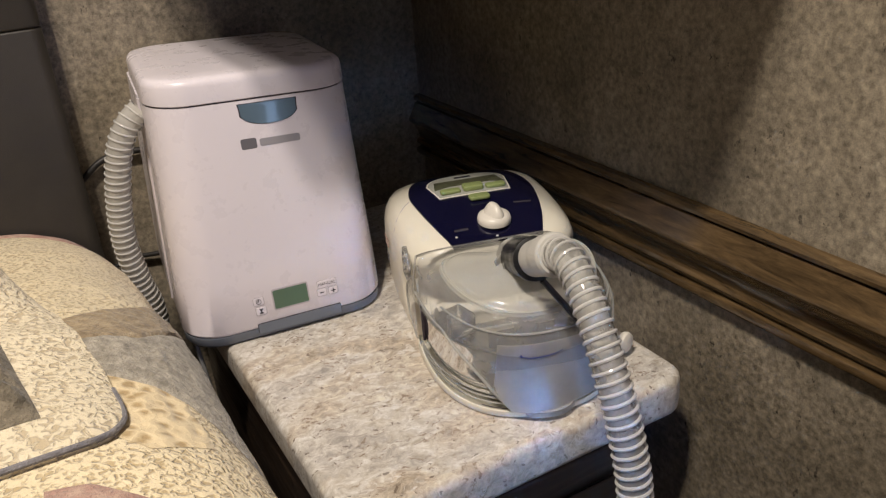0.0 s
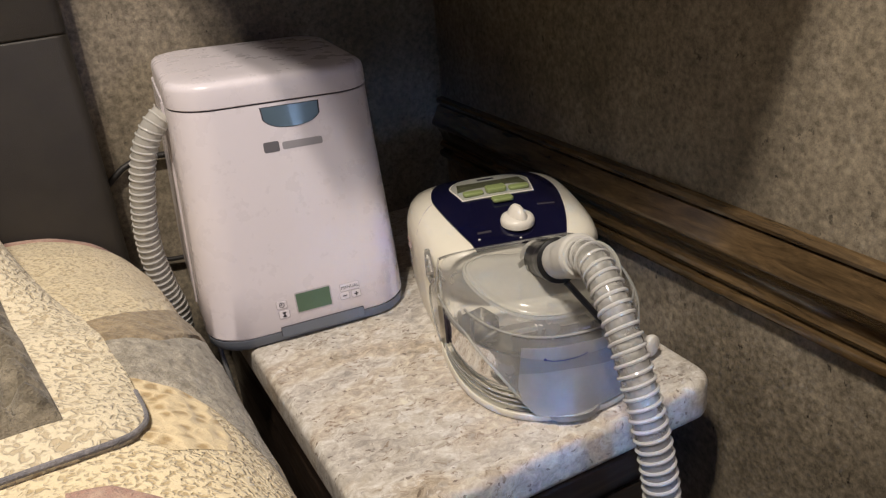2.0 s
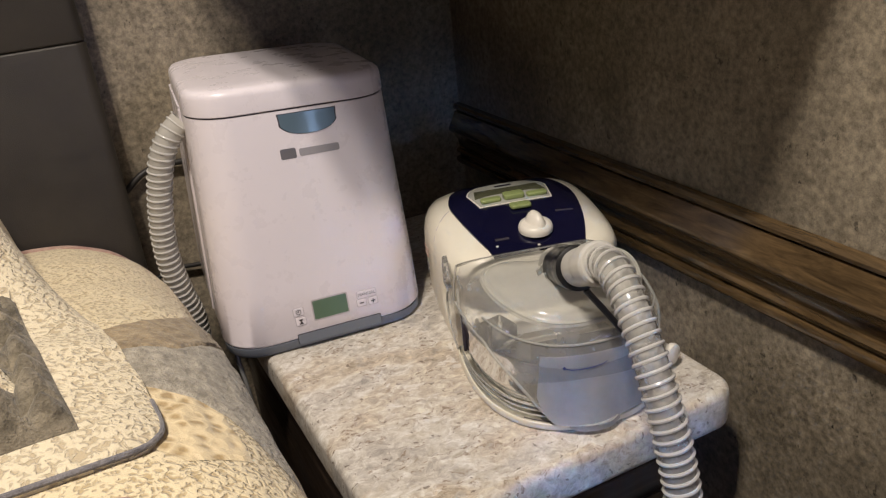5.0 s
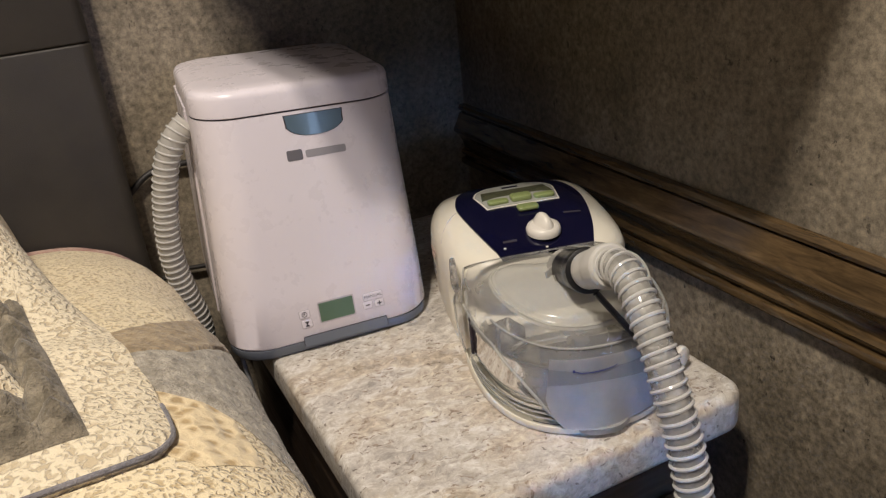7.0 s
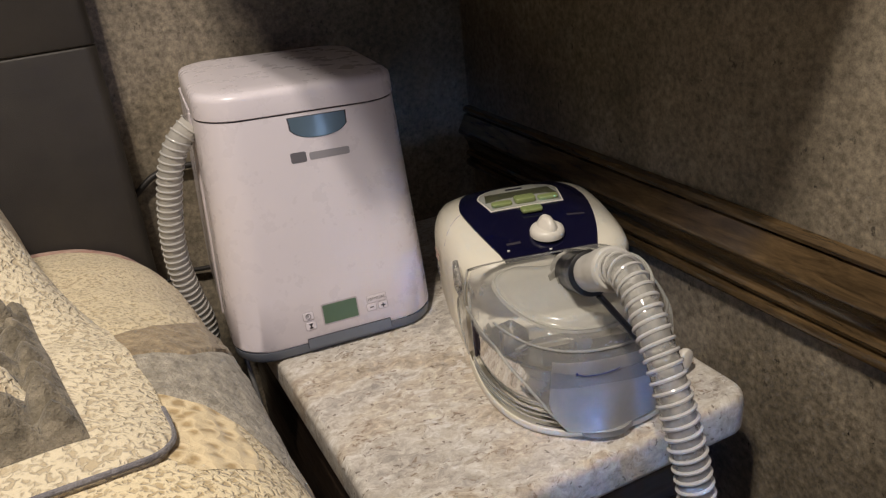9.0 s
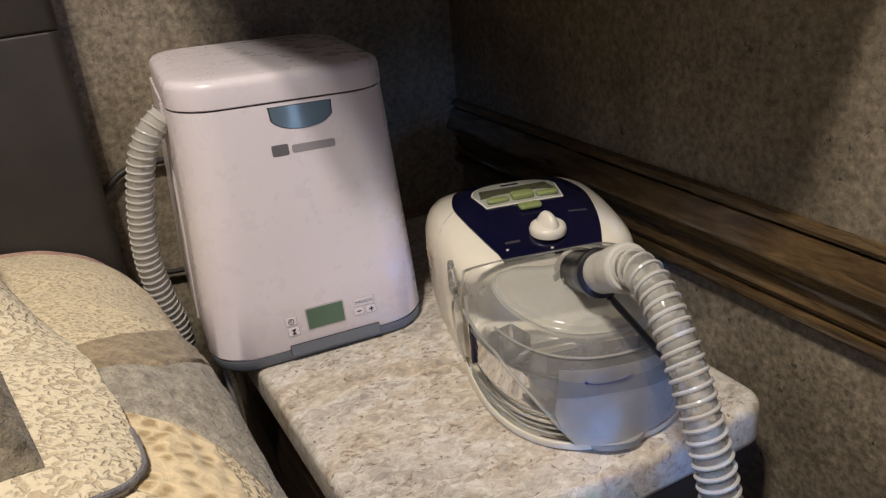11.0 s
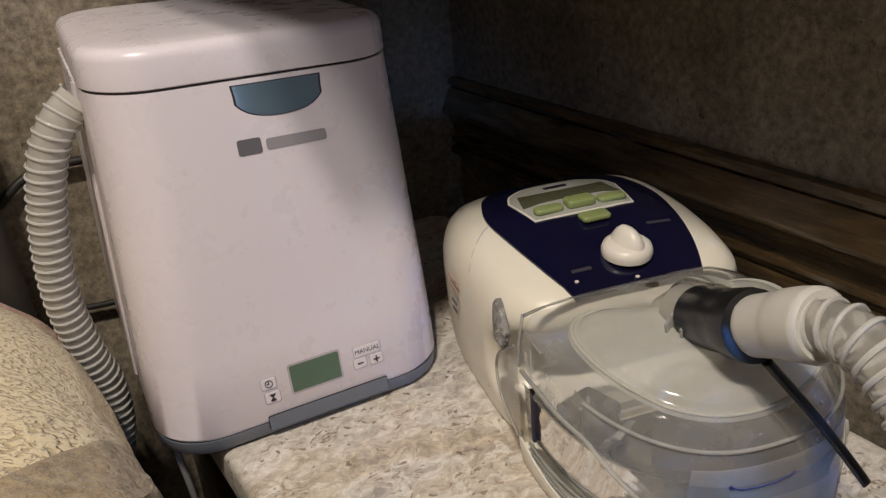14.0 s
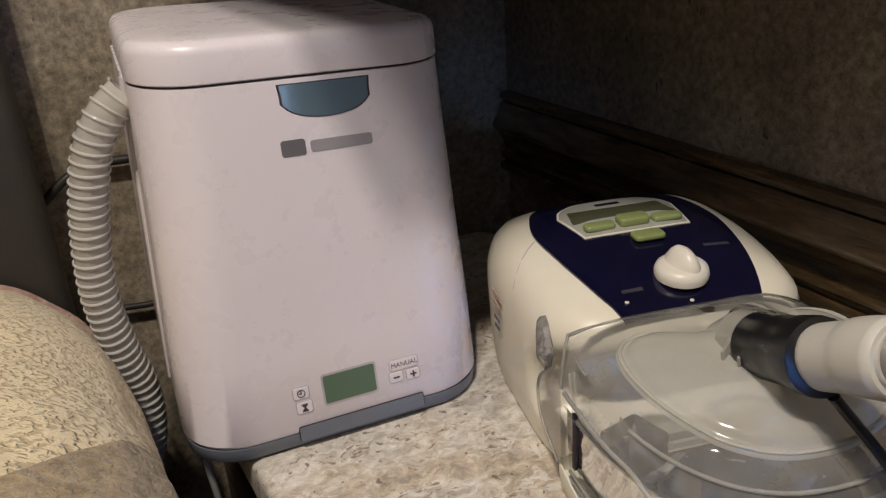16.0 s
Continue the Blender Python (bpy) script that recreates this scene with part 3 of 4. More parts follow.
def breathing_machine():
    cp = thing("breathing_machine", "cream plastic breathing machine with a navy panel and clear humidifier tub", "breathing machine", CP)
    prof = ((0.0, 0.1115), (0.3, 0.1110), (0.6, 0.1085), (0.8, 0.1045), (0.88, 0.1008), (0.94, 0.0945), (0.975, 0.0865), (0.992, 0.0800), (1.0, 0.066))
    cy, hy, hx = 0.0695, 0.0825, 0.0802

    def squash(y):
        t = min(1, max(0, (y + 0.01) / 0.09))
        return 0.915 + 0.085 * t * t * (3 - 2 * t)

    def s_of(x, y):
        return (abs(x / hx) ** 4.5 + abs((y - cy) / hy) ** 4.5) ** (1 / 4.5)

    def ztop(x, y):
        return lerp_table(prof, min(1, s_of(x, y))) * squash(y)

    n = 72
    unit = []
    for i in range(n):
        a = 2 * math.pi * i / n
        c, s = math.cos(a), math.sin(a)
        k = (abs(c) ** 4.5 + abs(s) ** 4.5) ** (-1 / 4.5)
        unit.append((c * k * hx, s * k * hy))
    CUT = ((0.0, 0.0), (0.012, 0.002), (0.020, 0.012), (0.027, 0.028), (0.034, 0.034), (0.050, 0.036), (0.060, 0.030), (0.066, 0.021), (0.072, 0.010), (0.079, 0.003), (0.085, 0.0))

    def undercut(x, y, z):
        """The lower front is hollowed to take the tub."""
        return (x, y + lerp_table(CUT, z) * min(1.0, max(0.0, (0.045 - y) / 0.045)), z)

    rings = []
    for s, z in ((0.90, 0.0), (0.935, 0.002), (0.955, 0.012), (0.970, 0.018), (0.978, 0.023), (0.984, 0.028), (0.987, 0.034), (0.990, 0.045), (0.996, 0.056)):
        rings.append([undercut(x * s, cy + y * s, z) for x, y in unit])
    for s, z in reversed(prof[1:]):
        rings.append([undercut(x * s, cy + y * s, z * squash(cy + y * s)) for x, y in unit])
    rings.append([(x * 0.03, cy + y * 0.03, prof[0][1]) for x, y in unit])
    body = part("body", loft(rings), CREAM, cp)

    def draped(outline, lift, thick, levels=9):
        """A thin sheet that follows the machine's top."""
        m = (sum(p[0] for p in outline) / len(outline), sum(p[1] for p in outline) / len(outline))
        rr = []
        for i in range(levels + 1):
            f = i / levels if i else 0.02
            rr.append([(m[0] + (x - m[0]) * f, m[1] + (y - m[1]) * f) for x, y in outline])
        top = [[(x, y, ztop(x, y) + lift) for x, y in r] for r in rr]
        top.append([(x, y, ztop(x, y) + lift - thick) for x, y in rr[-1]])
        return loft(top, True)

    def smooth_outline(points, step=0.004):
        path = curve_points([(x, y, 0) for x, y in points], step)
        return [(p.x, p.y) for p in path]

    left = smooth_outline([(-0.0395, -0.003), (-0.048, 0.022), (-0.0545, 0.052), (-0.0575, 0.084), (-0.0530, 0.108), (-0.044, 0.125), (-0.025, 0.136), (0.0, 0.139)])
    outline = left + [(-x, y) for x, y in left[-2::-1]]
    panel = part("control_panel", draped(outline, 0.0013, 0.004, 14), NAVY, cp, "navy blue glossy control panel")
    win_l = smooth_outline([(-0.0370, 0.098), (-0.032, 0.109), (-0.017, 0.119), (0.0, 0.1215)])
    win = win_l + [(-x, y) for x, y in win_l[-2::-1]] + [(0.0345, 0.080), (0.0325, 0.0665), (0.018, 0.0650), (0.0, 0.0645), (-0.018, 0.0650), (-0.0325, 0.0665), (-0.0345, 0.080)]
    part("display_rim", draped([(x * 1.035, 0.093 + (y - 0.093) * 1.05) for x, y in win], 0.0019, 0.002), WHITE, panel, "pale display rim")
    part("display_cover", draped(win, 0.0022, 0.002), WINDOW_GREY, panel, "grey-green display cover")
    part("display", draped([(-0.0335, 0.084), (0.0335, 0.084), (0.030, 0.103), (-0.030, 0.103)], 0.0027, 0.001), LCD_DARK, panel, "dark olive display")
    part("mark_bar", draped([(-0.008, 0.1085), (0.008, 0.1085), (0.008, 0.1125), (-0.008, 0.1125)], 0.0026, 0.0006), NAVY, panel)

    def button(x, y, w, d, h, back=0.0):
        z = ztop(x, y) + 0.0016
        part("button", moved(slab(-w / 2, w / 2, -d / 2, d / 2, 0, h, 0.003, 0.0014), pose(x, y, z, back)), LIME, panel, "pale green button")

    button(-0.0215, 0.0725, 0.0190, 0.0085, 0.0036)
    button(0.0, 0.0735, 0.0190, 0.0115, 0.0050)
    button(0.0215, 0.0725, 0.0190, 0.0085, 0.0036)
    button(0.0005, 0.0540, 0.0190, 0.0110, 0.0036)

    # turning knob with a flat grip
    kz = ztop(0.003, 0.019) + 0.001
    knob = part("knob", moved(lathe([(0.0145, 0), (0.0148, 0.003), (0.0138, 0.006), (0.011, 0.0078), (0.003, 0.0082)], 32), pose(0.003, 0.019, kz, 6)), WHITE, panel, "white turning knob")
    grip = []
    for z, w, l in ((0.004, 0.0095, 0.0150), (0.009, 0.0072, 0.0140), (0.013, 0.0050, 0.0110), (0.0155, 0.0032, 0.0075), (0.0165, 0.0010, 0.0040)):
        grip.append([(w * math.cos(a), 0.001 + l * math.sin(a) * (0.9 if math.sin(a) < 0 else 0.75), z) for a in [2 * math.pi * i / 24 for i in range(24)]])
    part("grip", moved(loft(grip), pose(0.003, 0.019, kz, 6, 0, 12)), WHITE, knob)
    for x, y in ((-0.0345, 0.0065), (0.000, 0.0010)):
        part("indicator_dot", moved(lathe([(0.0012, 0), (0.0012, 0.0007), (0.0006, 0.0009)], 10), pose(x, y, ztop(x, y) + 0.0012)), WHITE, panel)
    for x, y, w in ((-0.028, 0.014, 0.012), (0.036, 0.040, 0.016)):
        part("mark_bar", draped([(x - w / 2, y - 0.0011), (x + w / 2, y - 0.0011), (x + w / 2, y + 0.0011), (x - w / 2, y + 0.0011)], 0.0016, 0.0005, 3), INK_DARK, panel)

    # release window in the side and red writing as bars
    leaf = [(-0.0105, -0.0125), (0.0030, -0.0135), (0.0048, -0.0060), (0.0085, -0.0010), (0.0030, 0.0060), (-0.0010, 0.0125), (-0.0050, 0.0150), (-0.0085, 0.0110), (-0.0105, 0.0030)]
    pane = part("side_window", moved(prism(leaf, -0.003, 0.0010, 0.0008), pose(-0.0797, 0.0090, 0.0800, 90, 0, -90)), CLEAR, cp, "clear release window")
    for x, z, w, turn in ((-0.004, 0.003, 0.009, 60), (-0.002, -0.004, 0.010, 35), (0.000, -0.009, 0.008, 10)):
        part("facet", moved(slab(-w / 2, w / 2, -0.0012, 0.0012, -0.001, 0.0016, 0.0008, 0.0004, 2, 2), pose(-0.0797, 0.0090, 0.0800, 90, 0, -90) @ pose(x, z, 0, 0, 0, turn)), LIP, pane)
    for i, (dz, w) in enumerate(((0, 0.018), (-0.006, 0.014), (-0.016, 0.010), (-0.022, 0.008))):
        part("mark_bar", moved(block(-w / 2, w / 2, -0.0013, 0.0013, 0, 0.0005), pose(-0.0818, 0.088, 0.072 + dz, 90, 0, -90)), PINK_CLOTH if i < 2 else INK, cp)
    seam = [Vector((x, 0.0835 - (x + 0.0575) * -0.9, 0)) for x in (-0.0585, -0.064, -0.069, -0.074, -0.078)]
    part("body_seam", tube([Vector((p.x, p.y, ztop(p.x, p.y) + 0.0001)) for p in seam], 0.0004, 6), GROOVE, cp)

    # humidifier tub
    def hum(a, s):
        """Plan of the tub: a from 0 (right) over 90 (front) to 180 (left)."""
        c, q = math.cos(a), math.sin(a)
        k = (abs(c) ** 2.5 + abs(q) ** 2.5) ** (-1 / 2.5)
        return 0.079 * c * k * s, -0.012 - 0.114 * q * k * s

    def sheet(rows):
        """An open skin over rows of points."""
        bm = bmesh.new()
        vs = [[bm.verts.new(p) for p in r] for r in rows]
        for p, q in zip(vs, vs[1:]):
            for i in range(len(p) - 1):
                bm.faces.new((p[i], p[i + 1], q[i + 1], q[i]))
        return bm

    def angles(a0, a1, n=40):
        return [radians(a0 + (a1 - a0) * i / n) for i in range(n + 1)]

    arc = angles(0, 180, 60)
    tray = []
    for s, h in ((0.90, 0.0), (0.965, 0.0), (0.985, 0.1), (1.0, 0.5), (1.004, 0.92), (1.0, 1.0), (0.99, 1.0), (0.984, 0.92), (0.978, 0.5), (0.90, 0.45)):
        row = []
        for a in arc:
            x, y = hum(a, s)
            rim = 0.0075 + 0.011 * max(0, (y + 0.126) / 0.114) ** 2.4
            row.append((x, y, rim * h))
        tray.append(row + [(0.079 * s * 0.98 * k, -0.006, row[0][2]) for k in (-1, 1)])
    part("tray", loft(tray), CREAM, cp, "cream humidifier tray")

    side_p = ((0.0, 0.0985), (0.5, 0.0985), (0.80, 0.0978), (0.88, 0.0966), (0.92, 0.0938), (0.95, 0.0880), (0.975, 0.0780), (0.99, 0.0680), (1.0, 0.0580))
    front_p = ((0.0, 0.0985), (0.3, 0.0975), (0.5, 0.0948), (0.7, 0.0900), (0.84, 0.0845), (0.91, 0.0795), (0.95, 0.0735), (0.98, 0.0640), (1.0, 0.0500))

    def zhum(a, s):
        f = math.sin(a) ** 1.2
        return lerp_table(side_p, s) * (1 - f) + lerp_table(front_p, s) * f

    def skirt(a):
        """Height of the lid's lower edge: high beside the machine, down to the tray at the front."""
        d = math.degrees(a)
        d = d if d > 90 else 180 - d
        return lerp_table(((90, 0.0085), (112, 0.0095), (119, 0.018), (124, 0.028), (132, 0.0415), (148, 0.0610), (170, 0.0660), (180, 0.0660)), d)

    def zlid(x, y):
        q, c = max(0.0, (y + 0.012) / -0.114), x / 0.079
        return zhum(math.atan2(q, c), min(1, (abs(c) ** 2.5 + q ** 2.5) ** (1 / 2.5)))

    def droop(x):
        """The lid falls away on the wall side."""
        return 0.009 * max(0.0, (x - 0.035) / 0.025) ** 1.5

    def lid_row(a, s):
        x, y = hum(a, s * 0.988)
        return (x, y, max(zhum(a, s) - droop(x), skirt(a)))

    lid_rows = [[lid_row(a, s) for a in arc] for s in (0.05, 0.2, 0.35, 0.5, 0.62, 0.72, 0.8, 0.85, 0.88, 0.9, 0.92, 0.935, 0.95, 0.965, 0.98, 0.99, 1.0)]
    lid_rows.append([(*hum(a, 0.989), min(lid_rows[-1][i][2], skirt(a))) for i, a in enumerate(arc)])
    tub_lid = part("tub_lid", sheet(lid_rows), CLEAR, cp, "clear hinged humidifier lid")
    # back strip of the lid, up to the control panel
    back = []
    for f, z in ((0, 0.0985), (0.35, 0.0984), (0.75, 0.0974), (1, 0.0955)):
        row = []
        for i in range(41):
            x = -0.0735 + 0.147 * i / 40
            y1 = -0.0035 - 0.0055 * max(0.0, (abs(x) - 0.036) / 0.0375) ** 1.5
            edge = 0.0012 * max(0.0, (abs(x) - 0.06) / 0.0135) ** 2
            row.append((x, -0.0122 + (y1 + 0.0122) * f, z - edge - droop(x)))
        back.append(row)
    part("lid_back", sheet(back), CLEAR, tub_lid)
    part("lid_ridge", tube(curve_points(back[-1][::4], 0.004), 0.0007, 8), CLEAR, tub_lid)

    # clear sides that reach back under the machine
    for k in (-1, 1):
        grid = [[(k * 0.0788, -0.0125 + (yb + 0.0125) * f, z) for f in (0, 0.25, 0.5, 0.75, 1)] for z, yb in
                ((0.0175, -0.008), (0.0225, 0.004), (0.0275, 0.0145), (0.034, 0.0200), (0.045, 0.0225), (0.055, 0.0190), (0.062, 0.012), (0.068, 0.004), (0.074, -0.004), (0.078, -0.009))]
        grid = grid if k < 0 else grid[:6]
        part("tub_side", sheet(grid), CLEAR, tub_lid)
        part("side_edge", tube(curve_points([g[-1] for g in grid], 0.003), 0.0009, 8), LIP, tub_lid)
    # lower edge of the lid, a thick clear lip on either side
    for a0, a1 in ((178, 116), (2, 64)):
        pts = [Vector((*hum(a, 0.991), skirt(a))) for a in angles(a0, a1, 30)]
        part("lid_lip", tube(pts, 0.0012, 8), LIP, tub_lid)
    # upright corner edge behind the side window
    for k in (-1,):
        pts = curve_points([(k * 0.0735, -0.0095, 0.0960), (k * 0.0765, -0.0115, 0.0860), (k * 0.0783, -0.0125, 0.0740), (k * 0.0788, -0.0130, 0.0640)], 0.003)
        part("corner_edge", tube(pts, 0.0009, 8), LIP, tub_lid)
        for y0, z0, y1, z1 in ((-0.020, 0.080, -0.029, 0.066), (-0.026, 0.084, -0.031, 0.072), (-0.022, 0.092, -0.040, 0.090)):
            pts = [Vector((k * (0.0775 - 0.10 * max(0, z - 0.078)), y, z)) for y, z in ((y0, z0), ((y0 + y1) / 2, (z0 + z1) / 2 - 0.001), (y1, z1))]
            part("moulded_ridge", tube(curve_points(pts, 0.003), 0.0008, 6), LIP, tub_lid)

    # raised frosted dome on the lid
    half = curve_points([(p[0], p[1], 0) for p in ((-0.0255, -0.0345), (-0.038, -0.0285), (-0.049, -0.0280), (-0.0575, -0.0345), (-0.0605, -0.047), (-0.0580, -0.066), (-0.0510, -0.084), (-0.0400, -0.099), (-0.0240, -0.1085), (-0.004, -0.1115),
                                                  (0.018, -0.1090), (0.037, -0.1000), (0.051, -0.084), (0.0585, -0.064), (0.0590, -0.045), (0.052, -0.034), (0.038, -0.0300), (0.022, -0.0330), (0.0, -0.0375), (-0.0255, -0.0345))], 0.004)
    plan = [(p.x, p.y) for p in half[:-1]]
    mid = (-0.002, -0.066)

    def dome_ring(k, lift):
        row = []
        for x, y in plan:
            px, py = mid[0] + (x - mid[0]) * k, mid[1] + (y - mid[1]) * k
            row.append((px, py, zlid(px, py) + lift))
        return row

    dome_rows = [dome_ring(k, h) for k, h in ((0.02, 0.0062), (0.3, 0.0062), (0.55, 0.0060), (0.72, 0.0056), (0.84, 0.0050), (0.90, 0.0042), (0.935, 0.0030), (0.955, 0.0016), (0.975, 0.0012), (1.0, 0.0014), (1.02, 0.0008), (1.03, -0.0006))]
    part("dome", loft(dome_rows, False), FROST, tub_lid, "frosted white dome")
    roll = [Vector(p) for p in dome_ring(1.0, 0.0014)]
    part("dome_rim", tube(roll + roll[:1], 0.0011, 8), FROST, tub_lid, "rolled frosted rim")
    low = [Vector((*hum(a, 0.952), zhum(a, 0.962) + 0.0008)) for a in angles(38, 150, 44)]
    part("shoulder_ridge", tube(low, 0.0010, 8), LIP, tub_lid)
    # raised collar that carries the port, with two moulded fins
    rings = []
    for k, h in ((1.35, -0.002), (1.15, 0.002), (0.98, 0.0055), (0.86, 0.010)):
        rings.append([(0.008 + 0.021 * k * math.cos(a), -0.052 + 0.020 * k * math.sin(a), zlid(0.008 + 0.02 * k * math.cos(a), -0.052 + 0.02 * k * math.sin(a)) + h + 0.003) for a in [2 * math.pi * i / 40 for i in range(40)]])
    part("port_collar", loft(rings, False), FROST, tub_lid)
    for x, y in ((-0.0165, -0.060), (-0.0120, -0.066)):
        part("collar_fin", moved(slab(-0.0055, 0.0055, -0.0007, 0.0007, -0.003, 0.009, 0.0006, 0.0004, 2, 2), pose(x, y, zlid(x, y) + 0.004, 0, -20, 35)), FROST, tub_lid)

    # frosted front wall with its thumb lip
    def flare(a, h):
        """The wall sweeps out to the thumb lip, tilted to catch the blue glow lamp."""
        return 0.066 * math.exp(-((math.degrees(a) - 97) / 17) ** 2) * max(0.0, (0.048 - h) / 0.040) ** 1.7

    front = []
    for h, s in ((0.0640, 0.977), (0.055, 0.982), (0.044, 0.987), (0.037, 0.990), (0.030, 0.993), (0.024, 0.996), (0.018, 0.998), (0.0130, 1.001), (0.0095, 1.003)):
        front.append([(*hum(a, s + flare(a, h)), h) for a in angles(34, lerp_table(((0.0095, 113), (0.016, 118), (0.030, 121), (0.064, 118.5)), h), 36)])
    part("frosted_front", sheet(front), SMOKE, tub_lid, "frosted front wall")
    lip_plan = [(-0.0255, -0.1185), (-0.0225, -0.1215), (-0.0210, -0.1275), (-0.0165, -0.1310), (-0.0080, -0.1335), (0.0020, -0.1340), (0.0090, -0.1320), (0.0170, -0.1255), (0.0270, -0.1175), (0.0420, -0.1040), (0.0560, -0.0910), (0.0640, -0.0780),
                (0.0600, -0.0780), (0.0400, -0.1000), (0.0200, -0.1150), (0.0000, -0.1190), (-0.0150, -0.1185)]
    part("thumb_lip", prism_even(lip_plan, 0.0042, 0.0098), SMOKE, tub_lid, "frosted thumb lip")
    part("lip_edge", tube(curve_points([(x, y, 0.0096) for x, y in lip_plan[:12]], 0.003), 0.0009, 8), LIP, tub_lid)
    part("lip_slot", moved(slab(-0.0065, 0.0065, -0.0016, 0.0016, 0, 0.0006, 0.0012, 0.0002, 3, 2), pose(-0.0010, -0.1270, 0.0098, 0, 0, 4)), PLATE, tub_lid)

    # water tub inside: floor beads, wall and flat rim
    wall = [[(*hum(a, s), z) for a in arc] for s, z in ((0.84, 0.0125), (0.905, 0.0130), (0.935, 0.0165), (0.945, 0.030), (0.952, 0.0535), (0.958, 0.0550), (0.978, 0.0552))]
    tub = part("water_tub", sheet(wall), TINTED, cp, "clear water tub")
    for s, z, r, a0, a1 in ((0.953, 0.0552, 0.0009, 20, 176), (0.972, 0.0200, 0.0008, 100, 176), (0.970, 0.0160, 0.0008, 96, 176), (0.974, 0.0120, 0.0008, 94, 176)):
        part("bead", tube([Vector((*hum(a, s), z)) for a in angles(a0, a1, 50)], r, 8), LIP, tub)
    part("tray_gap", sheet([[(*hum(a, s), 0.0081) for a in angles(102, 128, 16)] for s in (0.974, 0.984)]), SEAM_DARK, cp)
    part("heater_plate", loft([[(*hum(a, s), z) for a in arc] for s, z in ((0.86, 0.0078), (0.86, 0.010), (0.6, 0.011))]), PLATE, cp, "grey heater plate")
    # curved baffle and the air inlet with its fins
    part("baffle", sheet([[(*hum(a, 0.70 - 0.02 * k), 0.014 + 0.012 * k) for a in angles(128, 172, 24)] for k in range(4)]), BAFFLE, tub, "grey inner baffle")
    part("baffle", sheet([[(*hum(a, 0.86), z) for a in angles(108, 140, 14)] for z in (0.030, 0.052)]), BAFFLE, tub)
    part("rear_post", moved(slab(-0.0012, 0.0012, -0.0016, 0.0016, 0.024, 0.058, 0.0008, 0.0004, 2, 2), pose(-0.0755, -0.0240, 0)), SEAM_DARK, tub)
    inlet = part("air_inlet", moved(slab(-0.013, 0.013, -0.012, 0.012, 0, 0.022, 0.003, 0.0015), pose(-0.0520, -0.0420, 0.032, 0, 0, 22)), CLEAR, tub, "clear finned air inlet")
    for i in range(6):
        m = pose(-0.0600 + 0.0030 * i, -0.0560 - 0.0020 * i, 0.026 + 0.0052 * i, 14 - 7 * i, 9 * (i % 2) - 5, 10 + 13 * (i % 3))
        part("fin", moved(slab(-0.0100, 0.0100, -0.0026, 0.0026, -0.0006, 0.0006, 0.0008, 0.0003, 2, 2), m), FIN, inlet)
    for x, y, z0, z1, lean in ((-0.0650, -0.0600, 0.020, 0.050, 8), (-0.0500, -0.0680, 0.018, 0.046, -12), (-0.0690, -0.0400, 0.022, 0.054, 5), (-0.0600, -0.0500, 0.024, 0.056, -6)):
        part("inlet_post", moved(slab(-0.0016, 0.0016, -0.0010, 0.0010, 0, z1 - z0, 0.0008, 0.0004, 2, 2), pose(x, y, z0, lean, -lean, 25)), FIN, inlet)
    # blue water mark on the front
    part("water_mark", tube([Vector((*hum(radians(a), 0.991), z)) for a, z in ((107, 0.0550), (103, 0.0530), (97, 0.0528), (91, 0.0532), (86, 0.0545), (84, 0.0560))], 0.00032, 6), INK_BLUE, tub_lid, "thin blue water mark")
    part("mark_dot", moved(lathe([(0.0010, -0.0004), (0.0010, 0.0004)], 10), Matrix.Translation(Vector((*hum(radians(107), 0.992), 0.0552))) @ pose(0, 0, 0, 90, 0, -20)), INK_BLUE, tub_lid)
    part("latch", moved(lathe([(0.001, -0.004), (0.006, -0.0038), (0.0088, -0.0025), (0.0095, 0), (0.0088, 0.0025), (0.006, 0.0038), (0.001, 0.004)], 24), pose(0.0845, -0.071, 0.0130, 90, 0, 30)), WHITE, cp, "white round latch")

    # hose port with rubber ring and hanging strap
    inv = CP.inverted()
    def L(*p):
        return inv @ Vector(p)
    axis0, axis1 = L(0.3290, 0.458, 0.7290), L(0.3180, 0.424, 0.7440)
    d = (axis1 - axis0)
    part("port_neck", tube([axis0 - d * 0.55, axis0 - d * 0.20], lambda f: 0.0150 - 0.0005 * f, 28), FROST, cp, "frosted hose port")
    part("rubber_ring", tube([axis0 + d * f for f in (-0.26, -0.18, 0.35, 0.52, 0.60, 0.86, 0.97, 1.0)], lambda f: lerp_table(((0, 0.0125), (0.15, 0.0150), (0.42, 0.0152), (0.5, 0.0142), (0.62, 0.0168), (0.85, 0.0165), (1, 0.013)), f), 32), RUBBER, cp, "black rubber ring")
    sp = curve_points([L(0.320, 0.4190, 0.728), L(0.335, 0.406, 0.703), L(0.350, 0.396, 0.678), L(0.3625, 0.3885, 0.6565)], 0.004)
    fr = frames_along(sp)
    rings = []
    for i, (p, u, v, dd) in enumerate(fr):
        f = i / (len(fr) - 1)
        w = 0.0034 if f < 0.93 else 0.0034 * math.sqrt(max(0.05, 1 - ((f - 0.93) / 0.07) ** 2))
        rings.append([tuple(p + w * math.cos(a) * v + 0.0024 * math.sin(a) * u) for a in [2 * math.pi * j / 12 for j in range(12)]])
    part("strap", loft(rings), RUBBER, cp, "black rubber strap")
    return cp


breathing_machine()


